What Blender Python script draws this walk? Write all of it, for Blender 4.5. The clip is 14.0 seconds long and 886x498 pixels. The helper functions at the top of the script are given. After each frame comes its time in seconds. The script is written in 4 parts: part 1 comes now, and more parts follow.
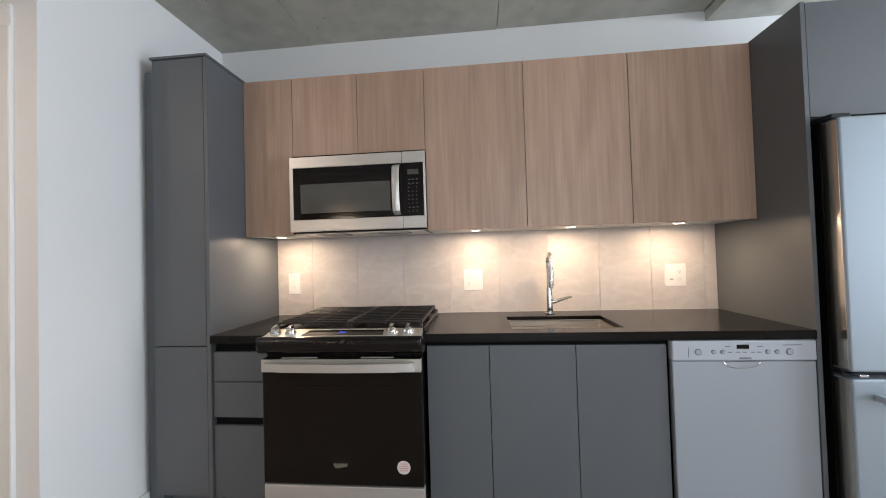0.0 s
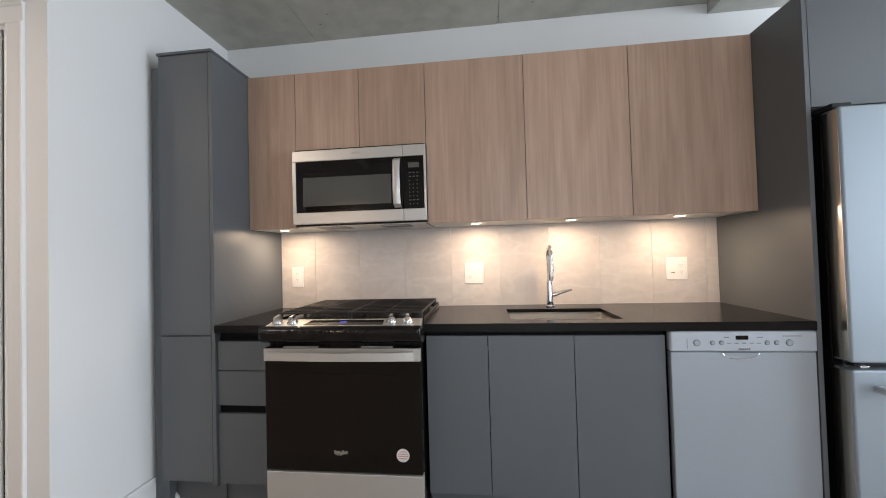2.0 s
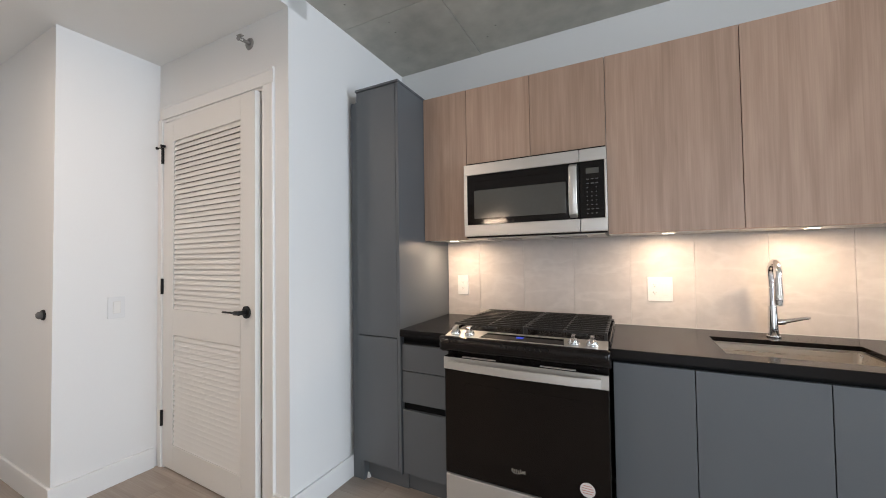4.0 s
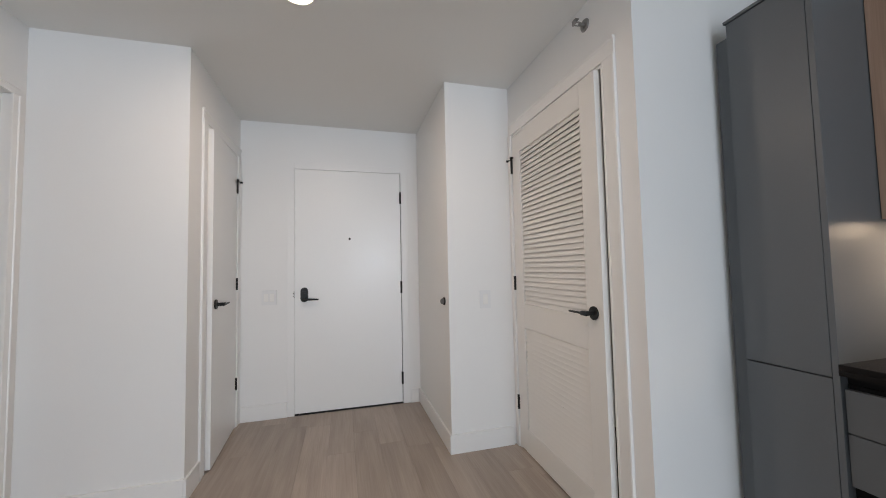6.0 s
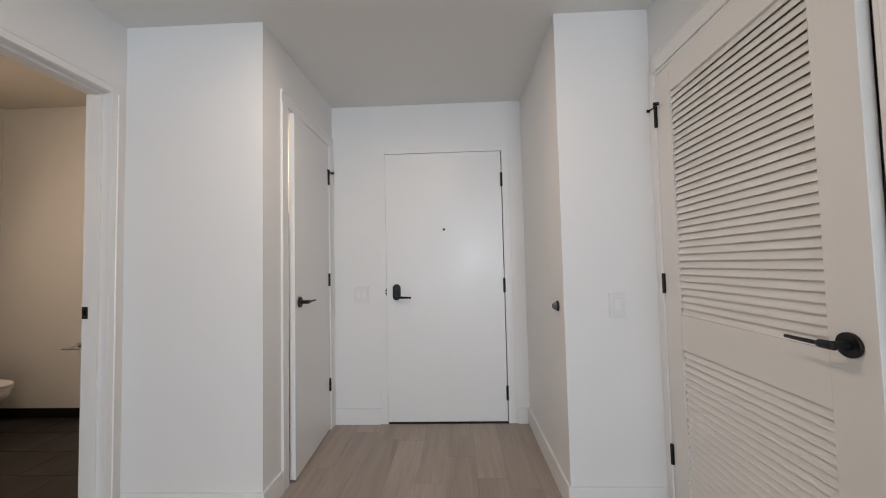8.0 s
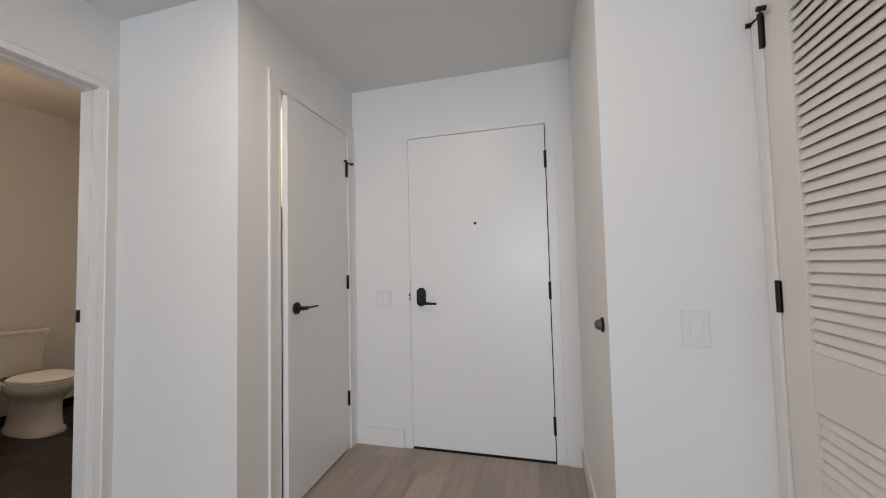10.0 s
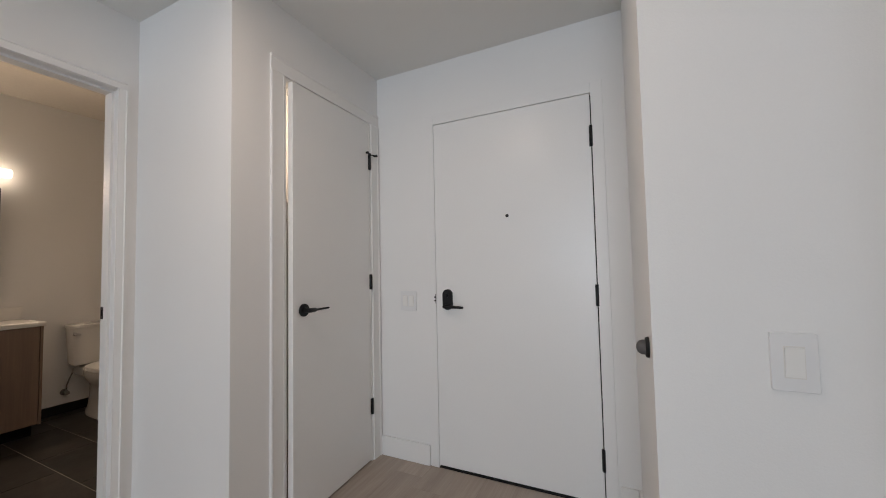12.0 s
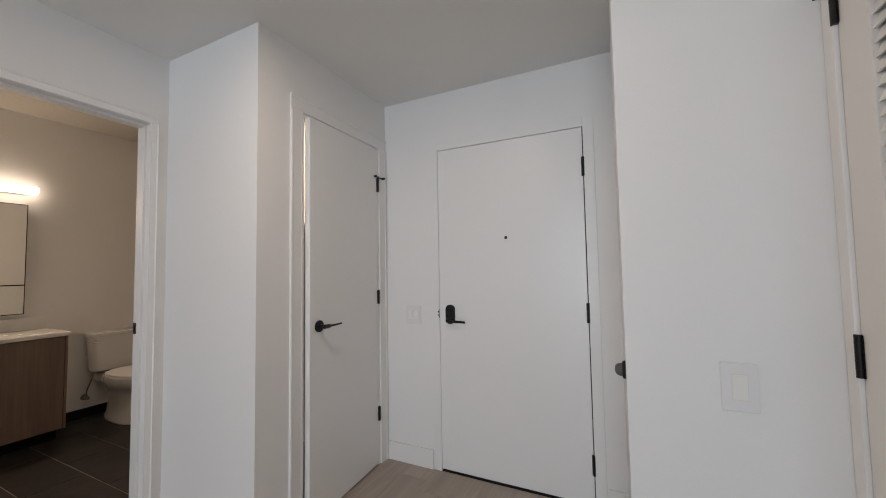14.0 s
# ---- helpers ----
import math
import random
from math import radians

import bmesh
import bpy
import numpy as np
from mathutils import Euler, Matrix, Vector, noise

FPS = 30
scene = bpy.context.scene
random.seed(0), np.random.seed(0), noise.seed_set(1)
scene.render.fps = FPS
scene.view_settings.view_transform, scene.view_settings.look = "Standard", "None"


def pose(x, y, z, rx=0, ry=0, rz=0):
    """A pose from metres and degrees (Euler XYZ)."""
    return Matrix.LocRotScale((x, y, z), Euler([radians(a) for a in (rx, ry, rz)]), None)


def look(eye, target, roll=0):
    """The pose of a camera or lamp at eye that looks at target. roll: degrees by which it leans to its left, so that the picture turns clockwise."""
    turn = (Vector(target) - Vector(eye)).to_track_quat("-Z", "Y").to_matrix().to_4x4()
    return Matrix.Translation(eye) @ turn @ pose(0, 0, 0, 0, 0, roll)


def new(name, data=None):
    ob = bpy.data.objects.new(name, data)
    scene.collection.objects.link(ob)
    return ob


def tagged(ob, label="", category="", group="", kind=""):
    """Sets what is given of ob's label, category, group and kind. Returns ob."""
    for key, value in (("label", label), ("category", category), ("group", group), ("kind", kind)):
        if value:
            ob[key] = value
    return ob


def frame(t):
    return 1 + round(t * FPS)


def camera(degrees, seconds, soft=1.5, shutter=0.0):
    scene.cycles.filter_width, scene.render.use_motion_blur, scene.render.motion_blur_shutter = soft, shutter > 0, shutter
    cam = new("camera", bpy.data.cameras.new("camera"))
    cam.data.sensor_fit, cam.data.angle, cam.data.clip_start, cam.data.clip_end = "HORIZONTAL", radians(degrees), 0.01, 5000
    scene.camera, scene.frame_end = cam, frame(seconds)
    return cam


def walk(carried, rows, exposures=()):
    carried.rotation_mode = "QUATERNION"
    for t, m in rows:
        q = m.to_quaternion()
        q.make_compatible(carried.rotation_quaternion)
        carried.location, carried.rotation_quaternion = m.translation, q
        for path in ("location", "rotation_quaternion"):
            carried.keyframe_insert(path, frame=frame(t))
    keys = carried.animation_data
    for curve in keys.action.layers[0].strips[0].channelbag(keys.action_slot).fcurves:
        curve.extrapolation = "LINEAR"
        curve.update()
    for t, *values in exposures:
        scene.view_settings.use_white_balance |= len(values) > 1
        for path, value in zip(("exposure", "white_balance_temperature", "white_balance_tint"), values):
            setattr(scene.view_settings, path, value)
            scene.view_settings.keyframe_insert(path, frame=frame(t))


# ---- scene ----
cam = camera(101.3, 14.0, soft=1.0)
EXPOSURES = [(0.0, 0.26), (2.7, 0.26), (5.0, 0.30), (5.5, 0.09), (6.0, -0.08), (7.0, -0.12), (8.2, -0.12), (10.3, -0.12), (11.0, -0.12), (12.0, -0.26), (13.0, -0.30), (14.0, -0.29)]
PATH = [
    (0, (1.664, 2.007, 1.272), (1.477, 3.997, 1.314), -1.7),
    (0.5, (1.666, 2.0, 1.275), (1.506, 3.994, 1.305), -1.8),
    (1, (1.673, 2.003, 1.257), (1.537, 3.998, 1.283), -1.8),
    (1.5, (1.696, 2.002, 1.219), (1.534, 3.994, 1.269), -1.7),
    (2, (1.696, 1.993, 1.23), (1.476, 3.98, 1.272), -1.6),
    (2.5, (1.649, 1.976, 1.225), (1.167, 3.916, 1.295), -1.7),
    (2.7, (1.623, 1.989, 1.238), (1.028, 3.897, 1.31), -1.5),
    (4.8, (1.329, 1.989, 1.315), (0.101, 3.567, 1.358), -1.6),
    (5, (1.279, 1.978, 1.297), (-0.091, 3.433, 1.352), -1.8),
    (5.5, (1.231, 2.034, 1.274), (-0.509, 3.017, 1.358), -1.4),
    (6, (1.196, 2.063, 1.272), (-0.729, 2.594, 1.376), -1.2),
    (6.5, (1.083, 2.071, 1.262), (-0.897, 2.336, 1.354), -1.2),
    (7, (0.893, 2.109, 1.284), (-1.104, 2.18, 1.366), -1.1),
    (7.5, (0.776, 2.138, 1.279), (-1.222, 2.135, 1.364), -1.2),
    (8, (0.668, 2.221, 1.269), (-1.329, 2.148, 1.358), -1.3),
    (8.2, (0.617, 2.266, 1.276), (-1.378, 2.159, 1.36), -1.6),
    (10.3, (0.104, 2.586, 1.271), (-1.796, 1.969, 1.368), -1.4),
    (10.5, (0.073, 2.614, 1.267), (-1.801, 1.922, 1.366), -1.5),
    (11, (0.024, 2.644, 1.267), (-1.797, 1.823, 1.367), -1.4),
    (11.5, (-0.102, 2.662, 1.282), (-1.896, 1.782, 1.375), -1.2),
    (12, (-0.191, 2.700, 1.271), (-1.995, 1.843, 1.364), -1.2),
    (12.5, (-0.192, 2.708, 1.274), (-2.011, 1.884, 1.370), -1.2),
    (13, (-0.174, 2.686, 1.286), (-1.996, 1.866, 1.381), -1.1),
    (13.5, (-0.113, 2.687, 1.341), (-1.934, 1.866, 1.436), -1.0),
    (14, (-0.022, 2.760, 1.376), (-1.826, 1.902, 1.478), -1.0),
]
walk(cam, [(t, look(eye, target, roll)) for t, eye, target, roll in PATH], EXPOSURES)

# ---- light ----
def lamp(name, kind, m, energy, color, **kw):
    data = bpy.data.lights.new(name, kind)
    data.energy, data.color = energy, color
    if kind == "AREA":
        data.shape, data.size, data.size_y = kw["shape"], kw["size"], kw.get("size_y", kw["size"])
    else:
        data.shadow_soft_size = kw.get("size", 0.03)
    ob = new(name, data)
    ob.matrix_basis = m
    return ob


world = bpy.data.worlds.new("sky")
scene.world = world
world.use_nodes = True
sky = world.node_tree.nodes.new("ShaderNodeTexSky")
sky.sky_type, sky.sun_disc, sky.sun_elevation, sky.sun_rotation = "NISHITA", False, radians(35), radians(200)
world.node_tree.links.new(sky.outputs[0], world.node_tree.nodes["Background"].inputs[0])
world.node_tree.nodes["Background"].inputs[1].default_value = 0.08

DAY, WARM, LAMP = (0.775, 0.872, 1.0), (1.0, 0.745, 0.52), (1.0, 0.81, 0.68)
lamp("daylight_east", "AREA", look((6.44, 2.75, 1.45), (0, 2.75, 1.30)), 195, DAY, shape="RECTANGLE", size=2.6, size_y=2.2)
lamp("daylight_south", "AREA", look((2.95, -2.44, 1.45), (2.95, 4, 1.35)), 62, DAY, shape="RECTANGLE", size=2.6, size_y=2.2)
PUCKS = [(0.490, 4.098), (1.660, 4.098), (2.190, 4.098), (2.765, 4.098)]
for px, py in PUCKS:
    lamp("puck_lamp", "AREA", pose(px, py, 1.4115), 2.5, WARM, shape="DISK", size=0.05)
HALL = (-0.60, 1.86)
lamp("hall_lamp", "AREA", pose(HALL[0], HALL[1], 2.592), 12.5, LAMP, shape="DISK", size=0.13)
lamp("vanity_lamp", "AREA", look((-0.95, -1.80, 2.11), (-0.95, 0.0, 1.3)), 13, (1.0, 0.735, 0.53), shape="RECTANGLE", size=0.85, size_y=0.06)
lamp("closet_lamp", "POINT", pose(-1.85, 0.75, 2.35), 10, WARM, size=0.05)


# ---- materials ----
def mat(name, color, rough=0.5, metal=0.0, vary=0.06, scale=3.0, fine=60.0, bump=0.05, stretch=(1, 1, 1), coat=0.0, emit=None, spec=0.5, random_tone=0.0, rough_vary=0.08):
    m = bpy.data.materials.new(name)
    m.use_nodes = True
    nt = m.node_tree
    b = nt.nodes["Principled BSDF"]
    b.inputs["Base Color"].default_value = (*color, 1)
    b.inputs["Roughness"].default_value = rough
    b.inputs["Metallic"].default_value = metal
    b.inputs["Specular IOR Level"].default_value = spec
    b.inputs["Coat Weight"].default_value = coat
    if emit:
        b.inputs["Emission Color"].default_value = (*emit[0], 1)
        b.inputs["Emission Strength"].default_value = emit[1]
    link, node = nt.links.new, nt.nodes.new
    co, mp = node("ShaderNodeTexCoord"), node("ShaderNodeMapping")
    mp.inputs["Scale"].default_value = stretch
    link(co.outputs["Object"], mp.inputs["Vector"])
    info = node("ShaderNodeObjectInfo")
    off = node("ShaderNodeVectorMath")
    off.operation = "MULTIPLY_ADD"
    off.inputs[1].default_value = (7.3, 7.3, 7.3)
    link(info.outputs["Random"], off.inputs[0])
    link(mp.outputs[0], off.inputs[2])
    big, small = node("ShaderNodeTexNoise"), node("ShaderNodeTexNoise")
    big.inputs["Scale"].default_value, small.inputs["Scale"].default_value = scale, fine
    big.inputs["Detail"].default_value, small.inputs["Detail"].default_value = 4, 3
    for n in (big, small):
        link(off.outputs[0], n.inputs["Vector"])
    add = node("ShaderNodeMath")
    add.operation = "ADD"
    link(big.outputs[0], add.inputs[0]), link(small.outputs[0], add.inputs[1])
    tone = node("ShaderNodeMapRange")
    tone.inputs["From Min"].default_value, tone.inputs["From Max"].default_value = 0.6, 1.4
    tone.inputs["To Min"].default_value, tone.inputs["To Max"].default_value = 1 - vary, 1 + vary
    link(add.outputs[0], tone.inputs["Value"])
    out = tone.outputs[0]
    if random_tone:
        r = node("ShaderNodeMapRange")
        r.inputs["To Min"].default_value, r.inputs["To Max"].default_value = 1 - random_tone, 1 + random_tone
        link(info.outputs["Random"], r.inputs["Value"])
        mul = node("ShaderNodeMath")
        mul.operation = "MULTIPLY"
        link(out, mul.inputs[0]), link(r.outputs[0], mul.inputs[1])
        out = mul.outputs[0]
    col = node("ShaderNodeVectorMath")
    col.operation = "SCALE"
    col.inputs[0].default_value = color
    link(out, col.inputs["Scale"])
    link(col.outputs[0], b.inputs["Base Color"])
    rr = node("ShaderNodeMapRange")
    rr.inputs["From Min"].default_value, rr.inputs["From Max"].default_value = 0.3, 0.7
    rr.inputs["To Min"].default_value, rr.inputs["To Max"].default_value = max(0.02, rough - rough_vary), min(1, rough + rough_vary)
    link(big.outputs[0], rr.inputs["Value"]), link(rr.outputs[0], b.inputs["Roughness"])
    if bump:
        bp = node("ShaderNodeBump")
        bp.inputs["Strength"].default_value, bp.inputs["Distance"].default_value = bump, 0.004
        link(small.outputs[0], bp.inputs["Height"]), link(bp.outputs[0], b.inputs["Normal"])
    return m


def grain(name, light, dark, axis, rough=0.45, scale=1.0, random_tone=0.06, bump=0.06, streak=0.8):
    """Wood with long figure along one axis (0 x, 1 y, 2 z): broad cathedral bands, streaks and fine pores."""
    m = bpy.data.materials.new(name)
    m.use_nodes = True
    nt = m.node_tree
    b = nt.nodes["Principled BSDF"]
    link, node = nt.links.new, nt.nodes.new
    co, info, off = node("ShaderNodeTexCoord"), node("ShaderNodeObjectInfo"), node("ShaderNodeVectorMath")
    off.operation = "MULTIPLY_ADD"
    off.inputs[1].default_value = (11.7, 5.3, 8.9)
    link(info.outputs["Random"], off.inputs[0]), link(co.outputs["Object"], off.inputs[2])
    layers = []
    for along, across, detail, warp in ((0.9, 7.0, 3, 1.6), (1.6, 42.0, 4, 0.6), (5.0, 260.0, 2, 0.0)):
        mp, n = node("ShaderNodeMapping"), node("ShaderNodeTexNoise")
        s = [across * scale] * 3
        s[axis] = along * scale
        mp.inputs["Scale"].default_value = s
        n.inputs["Scale"].default_value, n.inputs["Detail"].default_value, n.inputs["Distortion"].default_value = 1.0, detail, warp
        link(off.outputs[0], mp.inputs["Vector"]), link(mp.outputs[0], n.inputs["Vector"])
        layers.append(n)
    m1, m2 = node("ShaderNodeMath"), node("ShaderNodeMath")
    m1.operation = m2.operation = "MULTIPLY_ADD"
    m1.inputs[1].default_value, m2.inputs[1].default_value = streak, 0.35
    broad = node("ShaderNodeMath")
    broad.operation = "MULTIPLY"
    broad.inputs[1].default_value = 0.6
    link(layers[0].outputs[0], broad.inputs[0])
    link(layers[1].outputs[0], m1.inputs[0]), link(broad.outputs[0], m1.inputs[2])
    link(layers[2].outputs[0], m2.inputs[0]), link(m1.outputs[0], m2.inputs[2])
    ramp = node("ShaderNodeValToRGB")
    ramp.color_ramp.elements[0].position, ramp.color_ramp.elements[1].position = 0.39, 0.67
    half = node("ShaderNodeMath")
    half.operation = "MULTIPLY"
    half.inputs[1].default_value = 1.0 / (0.95 + streak)
    link(m2.outputs[0], half.inputs[0]), link(half.outputs[0], ramp.inputs[0])
    ramp.color_ramp.elements[0].color, ramp.color_ramp.elements[1].color = (*dark, 1), (*light, 1)
    r = node("ShaderNodeMapRange")
    r.inputs["To Min"].default_value, r.inputs["To Max"].default_value = 1 - random_tone, 1 + random_tone
    link(info.outputs["Random"], r.inputs["Value"])
    sc = node("ShaderNodeVectorMath")
    sc.operation = "SCALE"
    link(ramp.outputs[0], sc.inputs[0]), link(r.outputs[0], sc.inputs["Scale"])
    link(sc.outputs[0], b.inputs["Base Color"])
    b.inputs["Roughness"].default_value = rough
    bp = node("ShaderNodeBump")
    bp.inputs["Strength"].default_value, bp.inputs["Distance"].default_value = bump, 0.002
    link(layers[1].outputs[0], bp.inputs["Height"]), link(bp.outputs[0], b.inputs["Normal"])
    return m


def concrete(name, base):
    """Board-formed slab: cloudy tone, stains and scattered air holes."""
    m = mat(name, base, 0.75, vary=0.22, scale=1.3, fine=9.0, bump=0.0)
    nt = m.node_tree
    link, node = nt.links.new, nt.nodes.new
    b = nt.nodes["Principled BSDF"]
    co, vor, fine = node("ShaderNodeTexCoord"), node("ShaderNodeTexVoronoi"), node("ShaderNodeTexNoise")
    vor.inputs["Scale"].default_value, fine.inputs["Scale"].default_value = 9.0, 130.0
    link(co.outputs["Object"], vor.inputs["Vector"]), link(co.outputs["Object"], fine.inputs["Vector"])
    pit = node("ShaderNodeMapRange")
    pit.inputs["From Min"].default_value, pit.inputs["From Max"].default_value = 0.03, 0.07
    link(vor.outputs["Distance"], pit.inputs["Value"])
    pm = node("ShaderNodeMapRange")
    pm.inputs["To Min"].default_value = 0.45
    link(pit.outputs[0], pm.inputs["Value"])
    old = b.inputs["Base Color"].links[0].from_socket
    sc = node("ShaderNodeVectorMath")
    sc.operation = "SCALE"
    link(old, sc.inputs[0]), link(pm.outputs[0], sc.inputs["Scale"]), link(sc.outputs[0], b.inputs["Base Color"])
    h = node("ShaderNodeMath")
    h.operation = "MULTIPLY_ADD"
    h.inputs[1].default_value = 0.25
    link(fine.outputs[0], h.inputs[0]), link(pit.outputs[0], h.inputs[2])
    bp = node("ShaderNodeBump")
    bp.inputs["Strength"].default_value, bp.inputs["Distance"].default_value = 0.35, 0.006
    link(h.outputs[0], bp.inputs["Height"]), link(bp.outputs[0], b.inputs["Normal"])
    return m


def veined(name, base, vein):
    """Stone-look porcelain: cloudy grey with pale diagonal veins."""
    m = mat(name, base, 0.38, vary=0.07, scale=3.5, fine=26.0, bump=0.02, random_tone=0.03)
    nt = m.node_tree
    link, node = nt.links.new, nt.nodes.new
    b = nt.nodes["Principled BSDF"]
    co, info, off = node("ShaderNodeTexCoord"), node("ShaderNodeObjectInfo"), node("ShaderNodeVectorMath")
    off.operation = "MULTIPLY_ADD"
    off.inputs[1].default_value = (17.0, 9.0, 23.0)
    link(info.outputs["Random"], off.inputs[0]), link(co.outputs["Object"], off.inputs[2])
    mp, n = node("ShaderNodeMapping"), node("ShaderNodeTexNoise")
    mp.inputs["Rotation"].default_value, mp.inputs["Scale"].default_value = (0, 0, -1.05), (1.8, 5.5, 1.8)
    n.inputs["Scale"].default_value, n.inputs["Detail"].default_value, n.inputs["Distortion"].default_value = 1.6, 10, 0.15
    link(off.outputs[0], mp.inputs["Vector"]), link(mp.outputs[0], n.inputs["Vector"])
    ramp = node("ShaderNodeValToRGB")
    e = ramp.color_ramp.elements
    e[0].position, e[0].color = 0.44, (0, 0, 0, 1)
    e[1].position, e[1].color = 0.56, (0, 0, 0, 1)
    mid = e.new(0.50)
    mid.color = (0.40, 0.40, 0.40, 1)
    link(n.outputs[0], ramp.inputs[0])
    mix = node("ShaderNodeMix")
    mix.data_type = "RGBA"
    link(ramp.outputs[0], mix.inputs["Factor"])
    old = b.inputs["Base Color"].links[0].from_socket
    link(old, mix.inputs["A"])
    mix.inputs["B"].default_value = (*vein, 1)
    link(mix.outputs["Result"], b.inputs["Base Color"])
    return m


PAINT = mat("wall_paint", (0.80, 0.795, 0.78), 0.55, vary=0.012, scale=1.2, fine=240, bump=0.10)
CEIL = mat("ceiling_paint", (0.80, 0.795, 0.77), 0.7, vary=0.012, scale=1.0, fine=220, bump=0.10)
TRIM = mat("trim_enamel", (0.80, 0.795, 0.78), 0.40, vary=0.012, scale=2.0, fine=90, bump=0.03)
DOOR = mat("door_enamel", (0.81, 0.805, 0.79), 0.36, vary=0.015, scale=1.5, fine=120, bump=0.05)
LOUVRE = mat("louvre_paint", (0.76, 0.745, 0.715), 0.40, vary=0.015, scale=1.5, fine=120, bump=0.04)
# bathroom ceiling: base made lighter and warmer to carry the vanity lamp's glow
PALECON = mat("lamp_tinted_ceiling", (0.66, 0.615, 0.55), 0.75, vary=0.05, scale=1.5, fine=40, bump=0.12)
CONCRETE = concrete("raw_concrete", (0.46, 0.45, 0.40))
GREY = mat("graphite_laminate", (0.109, 0.117, 0.124), 0.42, spec=0.5, vary=0.05, scale=2.0, fine=300, bump=0.03)
OAK = grain("oak_laminate", (0.555, 0.377, 0.277), (0.405, 0.264, 0.188), 2, 0.42)
VANITY = grain("vanity_oak", (0.215, 0.147, 0.108), (0.155, 0.106, 0.078), 2, 0.45)
PLANK = grain("greige_plank", (0.45, 0.380, 0.323), (0.325, 0.267, 0.222), 0, 0.45, scale=0.9, random_tone=0.11, streak=0.3, bump=0.03)
STONE = mat("black_quartz", (0.0075, 0.006, 0.0055), 0.19, vary=0.03, scale=5, fine=400, bump=0.0, rough_vary=0.0, spec=0.2)
TILE = veined("stone_tile", (0.60, 0.545, 0.51), (0.72, 0.67, 0.63))
GROUT = mat("pale_grout", (0.66, 0.63, 0.60), 0.85, vary=0.06, fine=140)
SLATE = mat("slate_tile", (0.034, 0.030, 0.027), 0.42, spec=0.28, vary=0.30, scale=3.5, fine=30, bump=0.12, random_tone=0.12)
SGROUT = mat("grey_grout", (0.30, 0.275, 0.25), 0.85, vary=0.08, fine=140)
BTILE = mat("black_base_tile", (0.012, 0.011, 0.0105), 0.4, spec=0.25, vary=0.15, fine=60)
STEEL = mat("brushed_steel", (0.62, 0.59, 0.55), 0.34, 0.62, vary=0.03, scale=2, fine=12, bump=0.0, stretch=(1, 60, 60), rough_vary=0.04)
FRIDGE = mat("satin_steel", (0.28, 0.32, 0.355), 0.46, 0.45, vary=0.012, scale=2, fine=20, bump=0.0, stretch=(30, 30, 1), rough_vary=0.02)
SILVER = mat("silver_enamel", (0.355, 0.385, 0.42), 0.40, 0.25, vary=0.02, scale=2, fine=60, bump=0.02)
PANEL = mat("pale_silver_plastic", (0.46, 0.49, 0.535), 0.38, 0.1, vary=0.01, bump=0.0)
CHROME = mat("polished_chrome", (0.75, 0.75, 0.76), 0.08, 1.0, vary=0.02, bump=0.0)
NICKEL = mat("satin_nickel", (0.60, 0.58, 0.55), 0.28, 1.0, vary=0.03, bump=0.01)
BLACK = mat("matt_black_metal", (0.008, 0.008, 0.0085), 0.45, 0.0, spec=0.3, vary=0.10, fine=200, bump=0.03)
IRON = mat("cast_iron", (0.018, 0.016, 0.015), 0.40, vary=0.15, fine=220, bump=0.1)
ENAMEL = mat("black_enamel", (0.010, 0.008, 0.0075), 0.16, spec=0.3, vary=0.1, bump=0.0)
GLASSY = mat("black_glass", (0.007, 0.005, 0.004), 0.07, vary=0.1, bump=0.0, rough_vary=0.03, spec=0.25)
SMOKE = mat("smoked_window", (0.085, 0.082, 0.072), 0.10, vary=0.05, bump=0.0, rough_vary=0.03)
# near-black colour that carries the shade of gaps and recesses
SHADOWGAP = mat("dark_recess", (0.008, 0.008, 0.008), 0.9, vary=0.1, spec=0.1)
PLASTIC = mat("white_plastic", (0.80, 0.79, 0.76), 0.35, vary=0.01, bump=0.0)
LINER = mat("white_melamine", (0.72, 0.70, 0.66), 0.45, vary=0.02, fine=150, bump=0.02)
RUBBER = mat("grey_rubber", (0.10, 0.095, 0.092), 0.7, vary=0.06)
PRINT = mat("grey_print", (0.12, 0.12, 0.125), 0.5, vary=0.02, bump=0.0)
PALEPRINT = mat("pale_print", (0.10, 0.10, 0.10), 0.5, vary=0.02, bump=0.0)
PAPER = mat("label_paper", (0.72, 0.66, 0.62), 0.6, vary=0.03, bump=0.0)
REDPRINT = mat("red_print", (0.55, 0.22, 0.18), 0.6, vary=0.02, bump=0.0)
CHINA = mat("vitreous_china", (0.74, 0.73, 0.70), 0.12, vary=0.01, bump=0.0, coat=0.3)
QUARTZ = mat("white_quartz", (0.76, 0.75, 0.72), 0.25, vary=0.03, fine=120, bump=0.0)
MIRROR = mat("mirror_glass", (0.88, 0.89, 0.88), 0.015, 1.0, vary=0.0, bump=0.0, rough_vary=0.0)
DULLSTEEL = mat("dull_steel", (0.33, 0.32, 0.31), 0.35, 1.0, vary=0.1)
KNOB = mat("satin_knob", (0.72, 0.73, 0.75), 0.24, 1.0, vary=0.03, bump=0.01)
SWITCH = mat("pale_grey_plastic", (0.75, 0.75, 0.745), 0.38, vary=0.01, bump=0.0)
SIDESTEEL = mat("door_edge_steel", (0.62, 0.57, 0.50), 0.20, 1.0, vary=0.02, bump=0.0, rough_vary=0.03)
SINKSTEEL = mat("sink_steel", (0.58, 0.54, 0.49), 0.30, 0.85, vary=0.04, scale=2, fine=14, bump=0.0, stretch=(1, 60, 60), rough_vary=0.04)
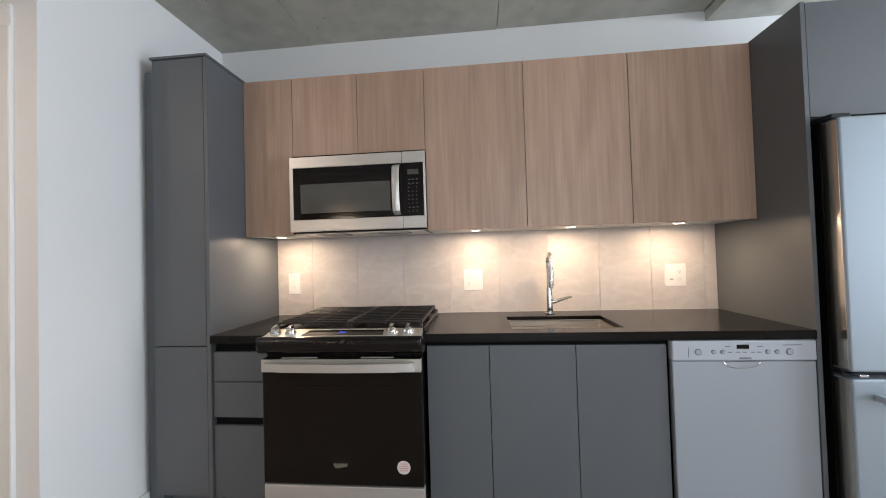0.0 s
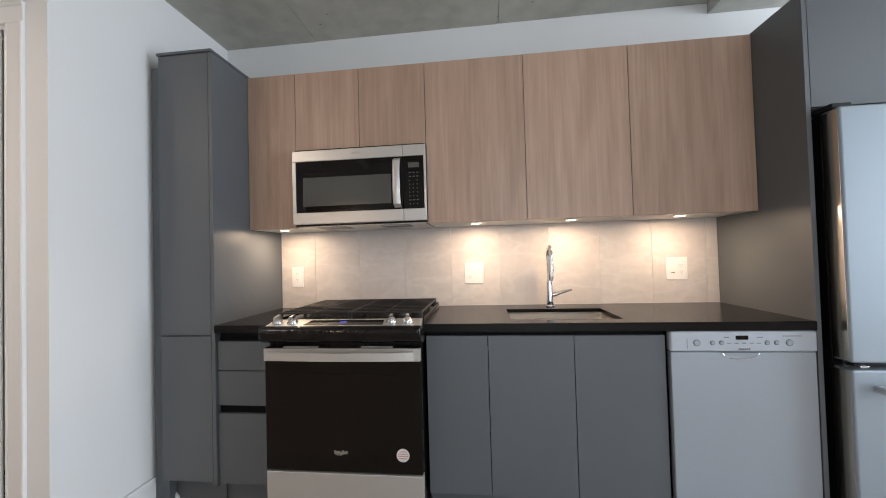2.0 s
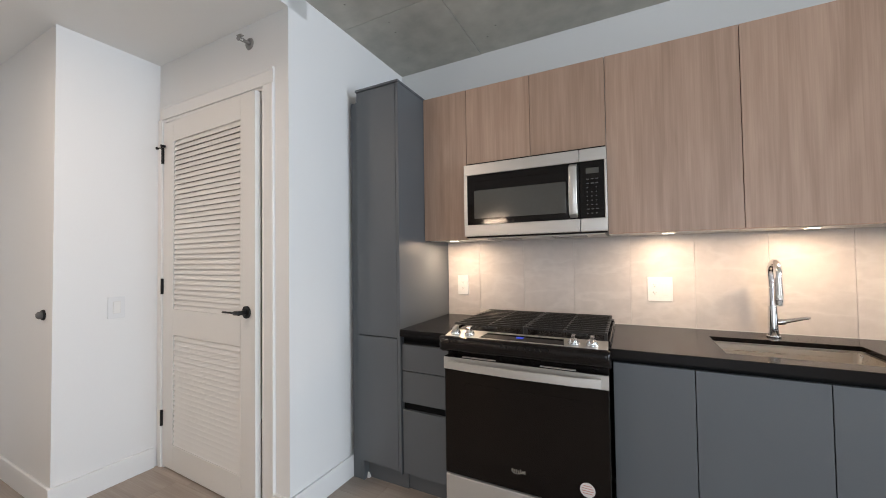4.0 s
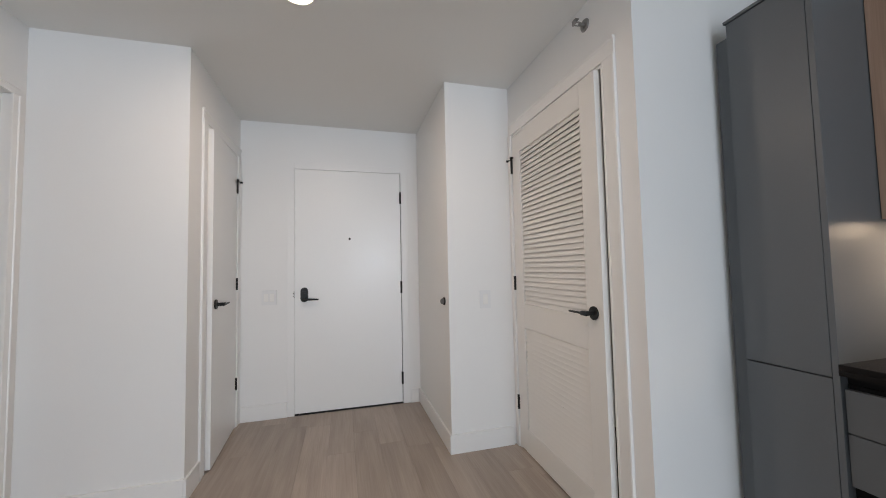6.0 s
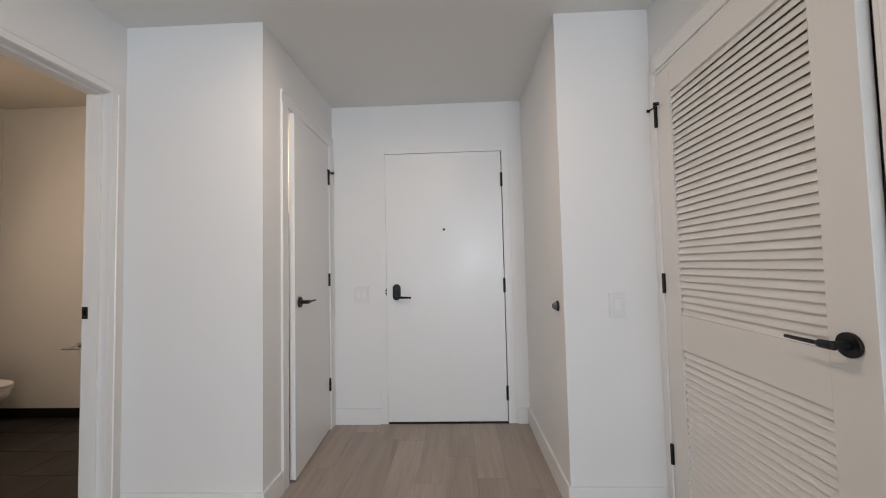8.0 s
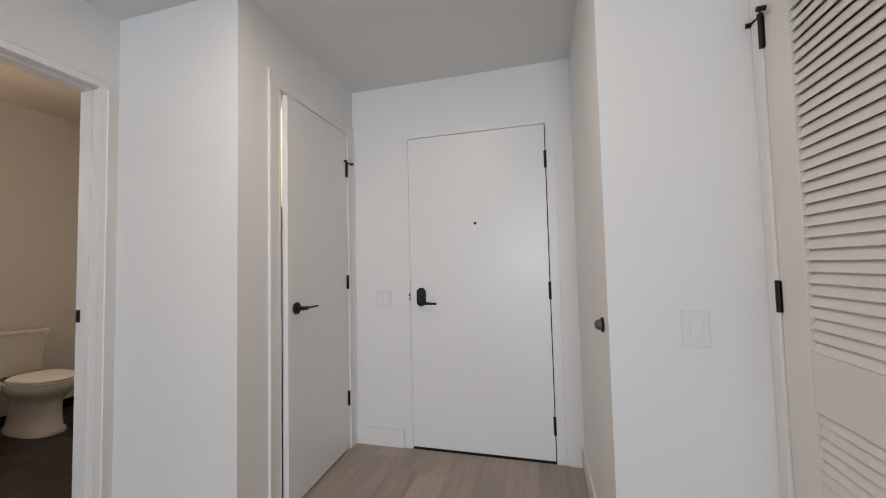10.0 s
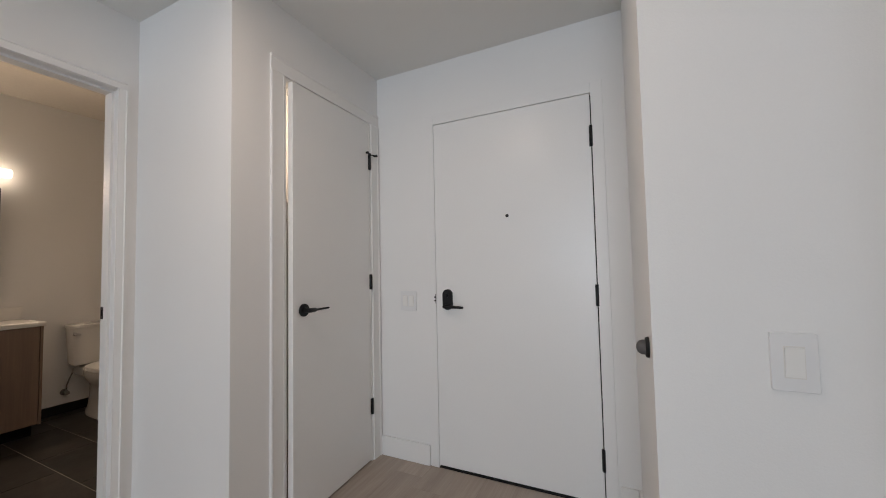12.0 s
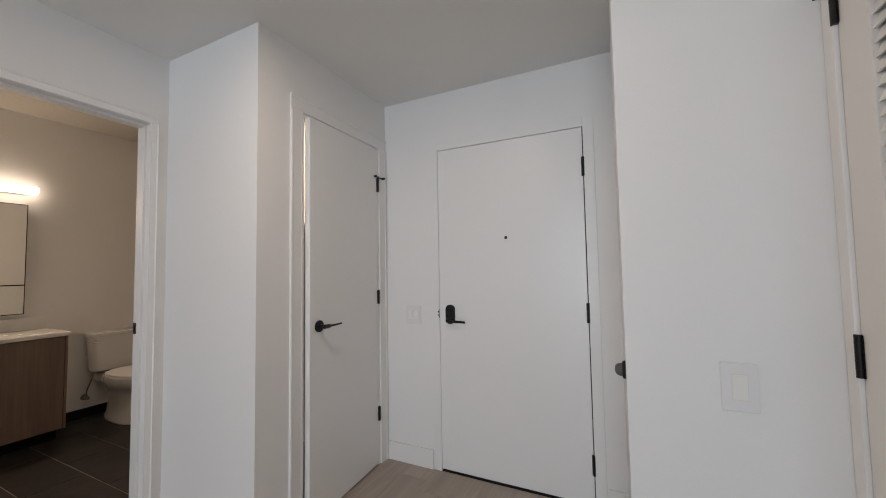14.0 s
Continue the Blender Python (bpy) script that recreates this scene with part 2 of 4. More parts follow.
LENS = mat("lit_lens", (0.9, 0.85, 0.75), 0.4, bump=0.0, emit=((1.0, 0.85, 0.64), 5.0))
TUBE = mat("lit_diffuser", (0.9, 0.87, 0.8), 0.4, bump=0.0, emit=((1.0, 0.80, 0.62), 9.0))
BLUE = mat("blue_digits", (0.02, 0.03, 0.1), 0.3, bump=0.0, emit=((0.04, 0.10, 1.0), 0.5))
FRAME = mat("dark_window_frame", (0.05, 0.05, 0.055), 0.4, vary=0.05)
GLASS = bpy.data.materials.new("clear_glass")
GLASS.use_nodes = True
gb = GLASS.node_tree.nodes["Principled BSDF"]
gb.inputs["Transmission Weight"].default_value, gb.inputs["Roughness"].default_value, gb.inputs["IOR"].default_value = 1.0, 0.0, 1.45


# ---- mesh helpers ----
INV = {}


def finish(name, bm, material, smooth=True):
    me = bpy.data.meshes.new(name)
    bmesh.ops.recalc_face_normals(bm, faces=bm.faces)
    for f in bm.faces:
        f.smooth = smooth
    for e in bm.edges:
        if len(e.link_faces) == 2:
            a, b = (f.calc_area() for f in e.link_faces)
            e.smooth = e.calc_face_angle(3.0) < 0.7 and max(a, b) < 12 * max(min(a, b), 1e-12)
    bm.to_mesh(me)
    bm.free()
    me.materials.append(material)
    return me


def thing(name, base, label, category, group="", turn=0.0, kind=""):
    """An Empty at the thing's base; its parts are given in room metres. turn: degrees about the upright through the base."""
    ob = new(name)
    ob.empty_display_size = 0.1
    ob.matrix_basis = pose(*base, 0, 0, turn)
    INV[ob.name] = Matrix.Translation(-Vector(base))
    return tagged(ob, label, category, group, kind)


def part(name, bm, material, parent, label=""):
    bmesh.ops.transform(bm, matrix=INV[parent.name], verts=bm.verts)
    ob = new(name, finish(name, bm, material))
    ob.parent = parent
    INV[ob.name] = INV[parent.name]
    return tagged(ob, label)


def structure(name, bm, material, label, category, smooth=True):
    ob = new(name, finish(name, bm, material, smooth))
    INV[ob.name] = Matrix.Identity(4)
    return tagged(ob, label, category, kind="structure")


def lone(name, bm, material, label, category, group=""):
    """A thing of one mesh, with its origin at the middle of its base."""
    lo = [min(v.co[i] for v in bm.verts) for i in range(3)]
    hi = [max(v.co[i] for v in bm.verts) for i in range(3)]
    base = Vector(((lo[0] + hi[0]) / 2, (lo[1] + hi[1]) / 2, lo[2]))
    bmesh.ops.translate(bm, vec=-base, verts=bm.verts)
    ob = new(name, finish(name, bm, material))
    ob.location = base
    INV[ob.name] = Matrix.Translation(-base)
    return tagged(ob, label, category, group)


def box(x0, x1, y0, y1, z0, z1, r=0.0, seg=2):
    bm = bmesh.new()
    bmesh.ops.create_cube(bm, size=1, matrix=Matrix.Translation(((x0 + x1) / 2, (y0 + y1) / 2, (z0 + z1) / 2)) @ Matrix.Diagonal((abs(x1 - x0), abs(y1 - y0), abs(z1 - z0), 1)))
    if r:
        bmesh.ops.bevel(bm, geom=bm.edges[:], offset=r, segments=seg, affect="EDGES", profile=0.5)
    return bm


def join(*bms):
    me = bpy.data.meshes.new("scratch")
    out = bms[0]
    for bm in bms[1:]:
        bm.to_mesh(me)
        bm.free()
        out.from_mesh(me)
    bpy.data.meshes.remove(me)
    return out


def rod(p0, p1, r, r2=None, seg=16, bevel=0.0):
    p0, p1 = Vector(p0), Vector(p1)
    bm = bmesh.new()
    d = p1 - p0
    bmesh.ops.create_cone(bm, cap_ends=True, segments=seg, radius1=r, radius2=r if r2 is None else r2, depth=d.length)
    if bevel:
        rims = [e for e in bm.edges if abs(e.verts[0].co.z - e.verts[1].co.z) < 1e-6]
        bmesh.ops.bevel(bm, geom=rims, offset=bevel, segments=2, affect="EDGES", profile=0.5)
    bmesh.ops.transform(bm, matrix=Matrix.Translation((p0 + p1) / 2) @ d.to_track_quat("Z", "Y").to_matrix().to_4x4(), verts=bm.verts)
    return bm


def loft(rings):
    """Skin over closed rings of equal count, capped at both ends."""
    bm = bmesh.new()
    rows = [[bm.verts.new(p) for p in ring] for ring in rings]
    n = len(rows[0])
    for a, b in zip(rows, rows[1:]):
        for i in range(n):
            bm.faces.new((a[i], a[(i + 1) % n], b[(i + 1) % n], b[i]))
    bm.faces.new(rows[0][::-1]), bm.faces.new(rows[-1])
    return bm


def tube(points, radii, seg=14, flat=1.0):
    """A bent pipe through points; radii one or a list; flat squeezes it across."""
    pts = [Vector(p) for p in points]
    radii = radii if isinstance(radii, (list, tuple)) else [radii] * len(pts)
    rings, side = [], None
    for i, p in enumerate(pts):
        d = (pts[min(i + 1, len(pts) - 1)] - pts[max(i - 1, 0)]).normalized()
        if side is None:
            side = d.cross(Vector((0, 0, 1)) if abs(d.z) < 0.9 else Vector((1, 0, 0))).normalized()
        side = (side - d * side.dot(d)).normalized()
        up = d.cross(side)
        rings.append([p + radii[i] * (math.cos(2 * math.pi * k / seg) * side + flat * math.sin(2 * math.pi * k / seg) * up) for k in range(seg)])
    return loft(rings)


def plate(face, u0, u1, z0, z1, a, b, r, seg=5):
    """A rounded plate upright in a wall: face 'x' or 'y' names the axis along which it is thick, from a to b."""
    ring = []
    for cu, cz, s in ((u1 - r, z1 - r, 0), (u0 + r, z1 - r, 90), (u0 + r, z0 + r, 180), (u1 - r, z0 + r, 270)):
        for k in range(seg + 1):
            t = radians(s + 90 * k / seg)
            ring.append((cu + r * math.cos(t), cz + r * math.sin(t)))
    mu, mz = (u0 + u1) / 2, (z0 + z1) / 2
    su, sz = 1 - 0.003 / max(u1 - u0, 0.006), 1 - 0.003 / max(z1 - z0, 0.006)
    def at(u, z, d):
        return (d, u, z) if face == "x" else (u, d, z)
    c = b + (a - b) * 0.25
    return loft([[at(u, z, a) for u, z in ring], [at(u, z, c) for u, z in ring], [at(mu + (u - mu) * su, mz + (z - mz) * sz, b) for u, z in ring]])


def profile_run(pts, p0, p1, out):
    """A moulding: pts (distance out of the wall, height across) swept straight from p0 to p1; out is the way out of the wall, across is out x run."""
    p0, p1, out = Vector(p0), Vector(p1), Vector(out)
    run = (p1 - p0).normalized()
    across = run.cross(out).normalized()
    return loft([[p + o * out + h * across for o, h in pts] for p in (p0, p1)])


# ---- the shell ----
def wall_along_x(name, x0, x1, y0, y1, z1, label, hole=None, material=None):
    """A wall whose length runs along x; hole: x0, x1, z0, z1."""
    if hole:
        a, b, c, d = hole
        bm = join(box(x0, a, y0, y1, 0, z1), box(b, x1, y0, y1, 0, z1), box(a, b, y0, y1, d, z1))
        if c > 0:
            bm = join(bm, box(a, b, y0, y1, 0, c))
    else:
        bm = box(x0, x1, y0, y1, 0, z1)
    return structure(name, bm, material or PAINT, label, "wall")


def wall_along_y(name, x0, x1, y0, y1, z1, label, hole=None, material=None):
    if hole:
        a, b, c, d = hole
        bm = join(box(x0, x1, y0, a, 0, z1), box(x0, x1, b, y1, 0, z1), box(x0, x1, a, b, d, z1))
        if c > 0:
            bm = join(bm, box(x0, x1, a, b, 0, c))
    else:
        bm = box(x0, x1, y0, y1, 0, z1)
    return structure(name, bm, material or PAINT, label, "wall")


WX, BACK, LOUV, JUTX, JUTY, ENT, COAT, BOXX, BATH = -0.042, 4.33, 3.27, -1.258, 2.775, -2.30, 1.20, -1.212, 0.440
TOP, HALLZ, SLABZ, BATHZ = 2.95, 2.612, 2.717, 2.80
wall_back = wall_along_x("wall_kitchen_back", -1.378, 6.62, BACK, 4.45, TOP, "smooth white painted wall behind the kitchen units")
wall_along_y("wall_kitchen_side", WX - 0.12, WX, LOUV + 0.12, BACK, TOP, "smooth white painted wall beside the tall cabinet")
wall_along_x("wall_louvre", JUTX - 0.12, WX, LOUV, LOUV + 0.12, TOP, "white painted wall round the louvred closet door", (-1.212, -0.230, 0, 2.238))
wall_along_y("wall_switch", JUTX - 0.12, JUTX, JUTY, LOUV, TOP, "white painted return wall with a light switch")
wall_along_y("wall_louvre_closet", JUTX - 0.12, JUTX, LOUV + 0.12, BACK, TOP, "plain white closet wall behind the louvred door")
wall_along_x("wall_bumper", ENT - 0.12, JUTX - 0.12, JUTY, JUTY + 0.12, TOP, "white painted entry wall with a door bumper")
wall_along_y("wall_entry", ENT - 0.12, ENT, BATH - 0.12, JUTY, TOP, "white painted wall round the entrance door", (1.640, 2.612, 0, 2.205))
wall_along_x("wall_coat_closet", ENT, BOXX, COAT - 0.12, COAT, TOP, "white painted wall round the coat closet door", (-2.212, -1.488, 0, 2.258))
wall_along_y("wall_closet_end", BOXX - 0.12, BOXX, BATH, COAT - 0.12, TOP, "smooth white painted end wall of the coat closet")
# its unseen run on to x 1.60 is added to shade the louvre wall
wall_along_x("wall_bathroom", -2.60, 1.60, BATH - 0.135, BATH, TOP, "white painted wall round the bathroom doorway", (-1.145, -0.165, 0, 2.225))
wall_along_y("wall_bathroom_side", -2.60, -2.48, -1.92, BATH - 0.12, TOP, "cream lit painted bathroom wall")
wall_along_x("wall_bathroom_back", -2.60, 0.0, -2.04, -1.92, TOP, "painted bathroom wall behind toilet and vanity")
wall_along_y("wall_bathroom_east", 0.0, 0.12, -2.04, BATH - 0.135, TOP, "plain painted bathroom wall beside the vanity")
# unseen wall added to block south daylight from the louvre and return walls
wall_along_y("wall_living_west", 1.48, 1.60, -2.50, BATH - 0.135, TOP, "plain white unseen wall added to shade the louvre wall from the south window")
wall_along_x("wall_living_south", 0.0, 6.62, -2.62, -2.50, TOP, "plain white painted wall with a wide window", (1.62, 4.28, 0.30, 2.58))
wall_along_y("wall_living_east", 6.50, 6.62, -2.50, BACK, TOP, "plain white painted wall with a wide window", (1.35, 4.15, 0.30, 2.58))


def window(name, along, at, a, b, z0, z1):
    """A fixed window in three lights, frame and panes, set in the wall's opening."""
    w = thing(name, (at, (a + b) / 2, z0) if along == "y" else ((a + b) / 2, at, z0), "wide dark-framed window with clear panes", "window", kind="structure")
    def bar(u0, u1, c, d):
        return box(at, at + 0.06, u0, u1, c, d, 0.003) if along == "y" else box(u0, u1, at, at + 0.06, c, d, 0.003)
    fr = join(bar(a, b, z0, z0 + 0.06), bar(a, b, z1 - 0.06, z1), bar(a, a + 0.06, z0 + 0.06, z1 - 0.06), bar(b - 0.06, b, z0 + 0.06, z1 - 0.06))
    part("window_frame", fr, FRAME, w)
    n = 3
    for i in range(n):
        u0, u1 = a + 0.06 + (b - a - 0.12) * i / n, a + 0.06 + (b - a - 0.12) * (i + 1) / n
        if i:
            part("mullion", bar(u0 - 0.025, u0 + 0.025, z0 + 0.06, z1 - 0.06), FRAME, w)
        m = at + 0.03
        pane = box(m, m + 0.006, u0, u1, z0 + 0.05, z1 - 0.05) if along == "y" else box(u0, u1, m, m + 0.006, z0 + 0.05, z1 - 0.05)
        part("pane", pane, GLASS, w).visible_shadow = False


window("window_1", "y", 6.53, 1.35, 4.15, 0.30, 2.58)
window("window_2", "x", -2.59, 1.62, 4.28, 0.30, 2.58)

# ceilings: cast slab in 1.22 m form panels, dropped plaster over the hall
panels = []
edges = [WX - 0.12, 0.612, 1.832, 3.083, 4.27, 5.49, 6.62]
for i, (a, b) in enumerate(zip(edges, edges[1:])):
    for c, d in ((-2.62, -1.2), (-1.2, 1.24), (1.24, 3.68), (3.68, 4.33)):
        lift = 0.002 * ((i * 7 + int(c * 10)) % 3)
        panels.append(box(a + 0.002, b - 0.002, c + 0.002, d - 0.002, SLABZ - 0.003 + lift, SLABZ + 0.05))
structure("ceiling_slab", join(box(WX - 0.12, 6.62, -2.62, 4.45, SLABZ + 0.03, 3.0), *panels), CONCRETE, "raw grey board-marked concrete ceiling slab", "ceiling")
structure("ceiling_hall", box(ENT - 0.12, WX, BATH - 0.12, LOUV + 0.12, HALLZ, SLABZ + 0.15), CEIL, "smooth white painted dropped plaster ceiling", "ceiling")
structure("ceiling_bathroom", box(-2.60, 0.0, -2.04, BATH - 0.13, BATHZ, 3.0), PALECON, "pale rough painted ceiling with warm lamp light put into its colour", "ceiling")
structure("ceiling_closets", join(box(JUTX - 0.12, WX - 0.12, LOUV + 0.12, BACK, HALLZ + 0.01, 3.0)), CEIL, "plain white closet ceiling", "ceiling")
structure("ceiling_drop", box(3.085, 6.50, 2.4, BACK - 0.002, 2.652, SLABZ + 0.02, 0.003), CONCRETE, "shallow concrete drop under the ceiling slab", "ceiling")

floor = structure("floor", join(box(ENT - 0.12, 0.0, BATH - 0.12, 4.45, -0.15, -0.007), box(0.0, 6.62, -2.62, 4.45, -0.15, -0.007)), SHADOWGAP, "greige oak-look plank floor laid along the hall", "floor")
bath_floor = structure("floor_bathroom", box(-2.60, 0.0, -2.04, BATH - 0.12, -0.15, -0.003), SGROUT, "dark slate-look tiled bathroom floor", "floor")


def baseboard(name, p0, p1, out, h=0.128, t=0.014):
    """Flat board with an eased top, standing on the floor against a wall."""
    x0, x1 = sorted((p0[0], p1[0]))
    y0, y1 = sorted((p0[1], p1[1]))
    if abs(out[0]):
        x0, x1 = sorted((p0[0], p0[0] + out[0] * t))
    else:
        y0, y1 = sorted((p0[1], p0[1] + out[1] * t))
    return structure(name, box(x0, x1, y0, y1, 0.0, h, 0.0025), TRIM, "white painted flat baseboard", "baseboard")


baseboard("baseboard_1", (WX, LOUV + 0.0), (WX, 3.76), (1, 0))
baseboard("baseboard_2", (-0.144, LOUV), (WX + 0.014, LOUV), (0, -1))
baseboard("baseboard_3", (JUTX, JUTY - 0.014), (JUTX, LOUV - 0.03), (1, 0))
baseboard("baseboard_4", (ENT + 0.002, JUTY), (JUTX, JUTY), (0, -1))
baseboard("baseboard_5", (ENT, 2.680), (ENT, JUTY - 0.016), (1, 0))
baseboard("baseboard_6", (ENT, COAT + 0.016), (ENT, 1.582), (1, 0))
baseboard("baseboard_7", (-1.400, COAT), (BOXX + 0.014, COAT), (0, 1))
baseboard("baseboard_8", (BOXX, BATH + 0.016), (BOXX, COAT - 0.0005), (1, 0))
baseboard("baseboard_9", (-0.075, BATH), (1.60, BATH), (0, 1))
for nm, a, b, o in (("baseboard_10", (-2.48, -1.905), (-2.48, BATH - 0.14), (1, 0)), ("baseboard_11", (-2.466, -1.92), (-0.02, -1.92), (0, 1))):
    bb = baseboard(nm, a, b, o, 0.084, 0.012)
    bb.data.materials[0] = BTILE
    tagged(bb, "black glazed tile skirting at the floor")

# casings: flat back band with a bead along each edge
CASING = [(0, 0), (0.009, 0), (0.011, 0.004), (0.009, 0.009), (0.010, 0.064), (0.014, 0.068), (0.0155, 0.073), (0.014, 0.080), (0.0, 0.080)]


def casing(name, face, at, out, a, b, top, sides=("a", "b"), width=0.080, label="white moulded door casing"):
    """Casing round a doorway: face 'y' for a wall along x at y = at, out +1 or -1; a, b the opening; width of the legs."""
    bms = []
    def run(p0, p1, o, flip):
        k = width / 0.080
        pts = [(d, h * k * (-1 if flip else 1)) for d, h in CASING]
        if face == "y":
            P = lambda u, z: Vector((u, at, z))
            ov = Vector((0, out, 0))
        else:
            P = lambda u, z: Vector((at, u, z))
            ov = Vector((out, 0, 0))
        q0, q1 = P(*p0), P(*p1)
        return profile_run(pts, q0, q1, ov), (q1 - q0).cross(ov)
    for s in sides:
        u = a if s == "a" else b
        bm, across = run((u, 0), (u, top - 0.0005), out, False)
        want = -1 if s == "a" else 1
        comp = across.x if face == "y" else across.y
        if comp * want < 0:
            bm.free()
            bm, _ = run((u, 0), (u, top - 0.0005), out, True)
        bms.append(bm)
    ends = (a - width if "a" in sides else a, top), (b + width if "b" in sides else b, top)
    bm, across = run(*ends, out, False)
    if across.z < 0:
        bm.free()
        bm, _ = run(*ends, out, True)
    bms.append(bm)
    return structure(name, join(*bms), TRIM, label, "trim", False)


casing("trim_louvre", "y", LOUV, -1, -1.212, -0.230, 2.238, sides=("b",), width=0.085)
structure("trim_louvre_hinge_side", box(JUTX + 0.001, -1.212, LOUV - 0.012, LOUV, 0, 2.238, 0.002), TRIM, "narrow white casing strip in the corner", "trim")
casing("trim_coat", "y", COAT, 1, -2.212, -1.488, 2.258)
casing("trim_bathroom", "y", BATH, 1, -1.121, -0.188, 2.209, width=0.040)


def lining(name, x0, x1, y0, y1, top, stop=None, t=0.018):
    """Jamb lining inside a doorway in a wall along x."""
    bms = [box(x0, x0 + t, y0, y1, 0, top - t, 0.001), box(x1 - t, x1, y0, y1, 0, top - t, 0.001), box(x0, x1, y0, y1, top - t, top, 0.001)]
    if stop:
        s0, s1 = stop
        bms += [box(x0 + t, x0 + t + 0.011, s0, s1, 0, top - t), box(x1 - t - 0.011, x1 - t, s0, s1, 0, top - t), box(x0 + t + 0.011, x1 - t - 0.011, s0, s1, top - t - 0.011, top - t)]
    return structure(name, join(*bms), TRIM, "white painted door jamb lining", "trim", False)


lining("trim_louvre_jamb", -1.212, -0.230, LOUV - 0.001, LOUV + 0.121, 2.238, (LOUV + 0.045, LOUV + 0.085))
lining("trim_coat_jamb", -2.212, -1.488, COAT - 0.121, COAT + 0.001, 2.258, (COAT - 0.085, COAT - 0.045))
lining("trim_bathroom_jamb", -1.145, -0.165, BATH - 0.136, BATH + 0.001, 2.225, (BATH - 0.080, BATH - 0.042))
# steel frame of the entrance door, face 5 cm wide
structure("trim_entry_frame", join(box(ENT - 0.11, ENT + 0.006, 1.588, 1.644, 0, 2.258, 0.002), box(ENT - 0.11, ENT + 0.006, 2.608, 2.668, 0, 2.258, 0.002), box(ENT - 0.11, ENT + 0.006, 1.644, 2.608, 2.200, 2.258, 0.002), box(ENT - 0.11, ENT - 0.060, 1.644, 1.660, 0, 2.2), box(ENT - 0.11, ENT - 0.060, 2.592, 2.608, 0, 2.2), box(ENT - 0.11, ENT - 0.060, 1.644, 2.608, 2.184, 2.2)), TRIM, "white painted flat steel door frame", "trim")
# unseen near-black sheet added to stop light and darken the door gaps
structure("wall_corridor", box(ENT - 0.16, ENT - 0.125, 1.5, 2.75, 0, 2.4), SHADOWGAP, "unseen dark sheet added behind the entrance door to keep its gaps dark", "wall")
structure("threshold", box(ENT - 0.12, ENT + 0.002, 1.644, 2.608, 0.0, 0.006, 0.001), BLACK, "thin dark metal door threshold", "threshold")


# ---- kitchen units ----
GAP = 0.0015
PAN0, PAN1, END = 0.036, 0.336, 3.083


def front(name, x0, x1, z0, z1, y, material, parent, t=0.019, label=""):
    return part(name, box(x0 + GAP, x1 - GAP, y, y + t, z0 + GAP, z1 - GAP, 0.0012), material, parent, label)


pantry = thing("tall_cabinet", (0.18, 4.0, 0), "tall narrow graphite grey pantry cabinet, doors closed", "cabinet")
part("side_panel", box(0.317, PAN1, 3.697, BACK, 0.110, 2.316, 0.001), GREY, pantry)
part("side_panel", box(0.037, 0.055, 3.720, BACK, 0.0, 2.316, 0.001), GREY, pantry)
part("body", box(0.056, 0.316, 3.720, BACK, 0.128, 2.314), GREY, pantry)
part("top_panel", box(0.030, PAN1 + 0.004, 3.690, BACK, 2.3175, 2.330, 0.001), GREY, pantry)
front("door", PAN0, 0.3165, 0.128, 0.861, 3.697, GREY, pantry)
front("door", PAN0, 0.3165, 0.864, 2.316, 3.697, GREY, pantry)
part("filler_strip", box(WX + 0.015, 0.0345, 3.722, 3.742, 0.0, 2.270, 0.001), GREY, pantry)
part("caulk_blob", tube([(0.062, 3.757, 0.0), (0.060, 3.757, 0.012), (0.054, 3.758, 0.024), (0.050, 3.762, 0.03)], [0.012, 0.010, 0.006, 0.003], seg=10), PLASTIC, pantry, "small white dried caulk drip")
part("filler_back", box(WX + 0.001, 0.036, 3.765, 3.775, 0.10, 2.270), GREY, pantry)
part("toe_kick", box(0.056, 0.3365, 3.765, 3.780, 0.0, 0.126), GREY, pantry)

drawers = thing("drawer_cabinet", (0.49, 4.0, 0), "narrow graphite grey base cabinet with three drawers", "cabinet")
part("body", box(PAN1 + 0.001, 0.640, 3.732, BACK, 0.110, 0.845), SHADOWGAP, drawers)
part("toe_kick", box(PAN1 + 0.001, 0.640, 3.775, 3.790, 0.0, 0.108), GREY, drawers)
for z0, z1 in ((0.684, 0.832), (0.508, 0.682), (0.118, 0.470)):
    front("drawer_front", PAN1 + 0.002, 0.640, z0, z1, 3.710, GREY, drawers)

base = thing("sink_cabinet", (1.94, 4.0, 0), "graphite grey sink base cabinet with handleless doors", "cabinet")
part("body", join(box(1.410, 1.428, 3.731, BACK - 0.02, 0.110, 0.868), box(2.470, 2.488, 3.731, BACK - 0.02, 0.110, 0.868), box(1.428, 2.470, 3.731, BACK - 0.02, 0.110, 0.128), box(1.428, 2.470, 3.731, 3.750, 0.80, 0.868)), SHADOWGAP, base)
part("toe_kick", box(1.410, 2.488, 3.775, 3.790, 0.0, 0.108), GREY, base)
for x0, x1 in ((1.412, 1.704), (1.704, 2.094), (2.094, 2.486)):
    front("door", x0, x1, 0.116, 0.856, 3.710, GREY, base)

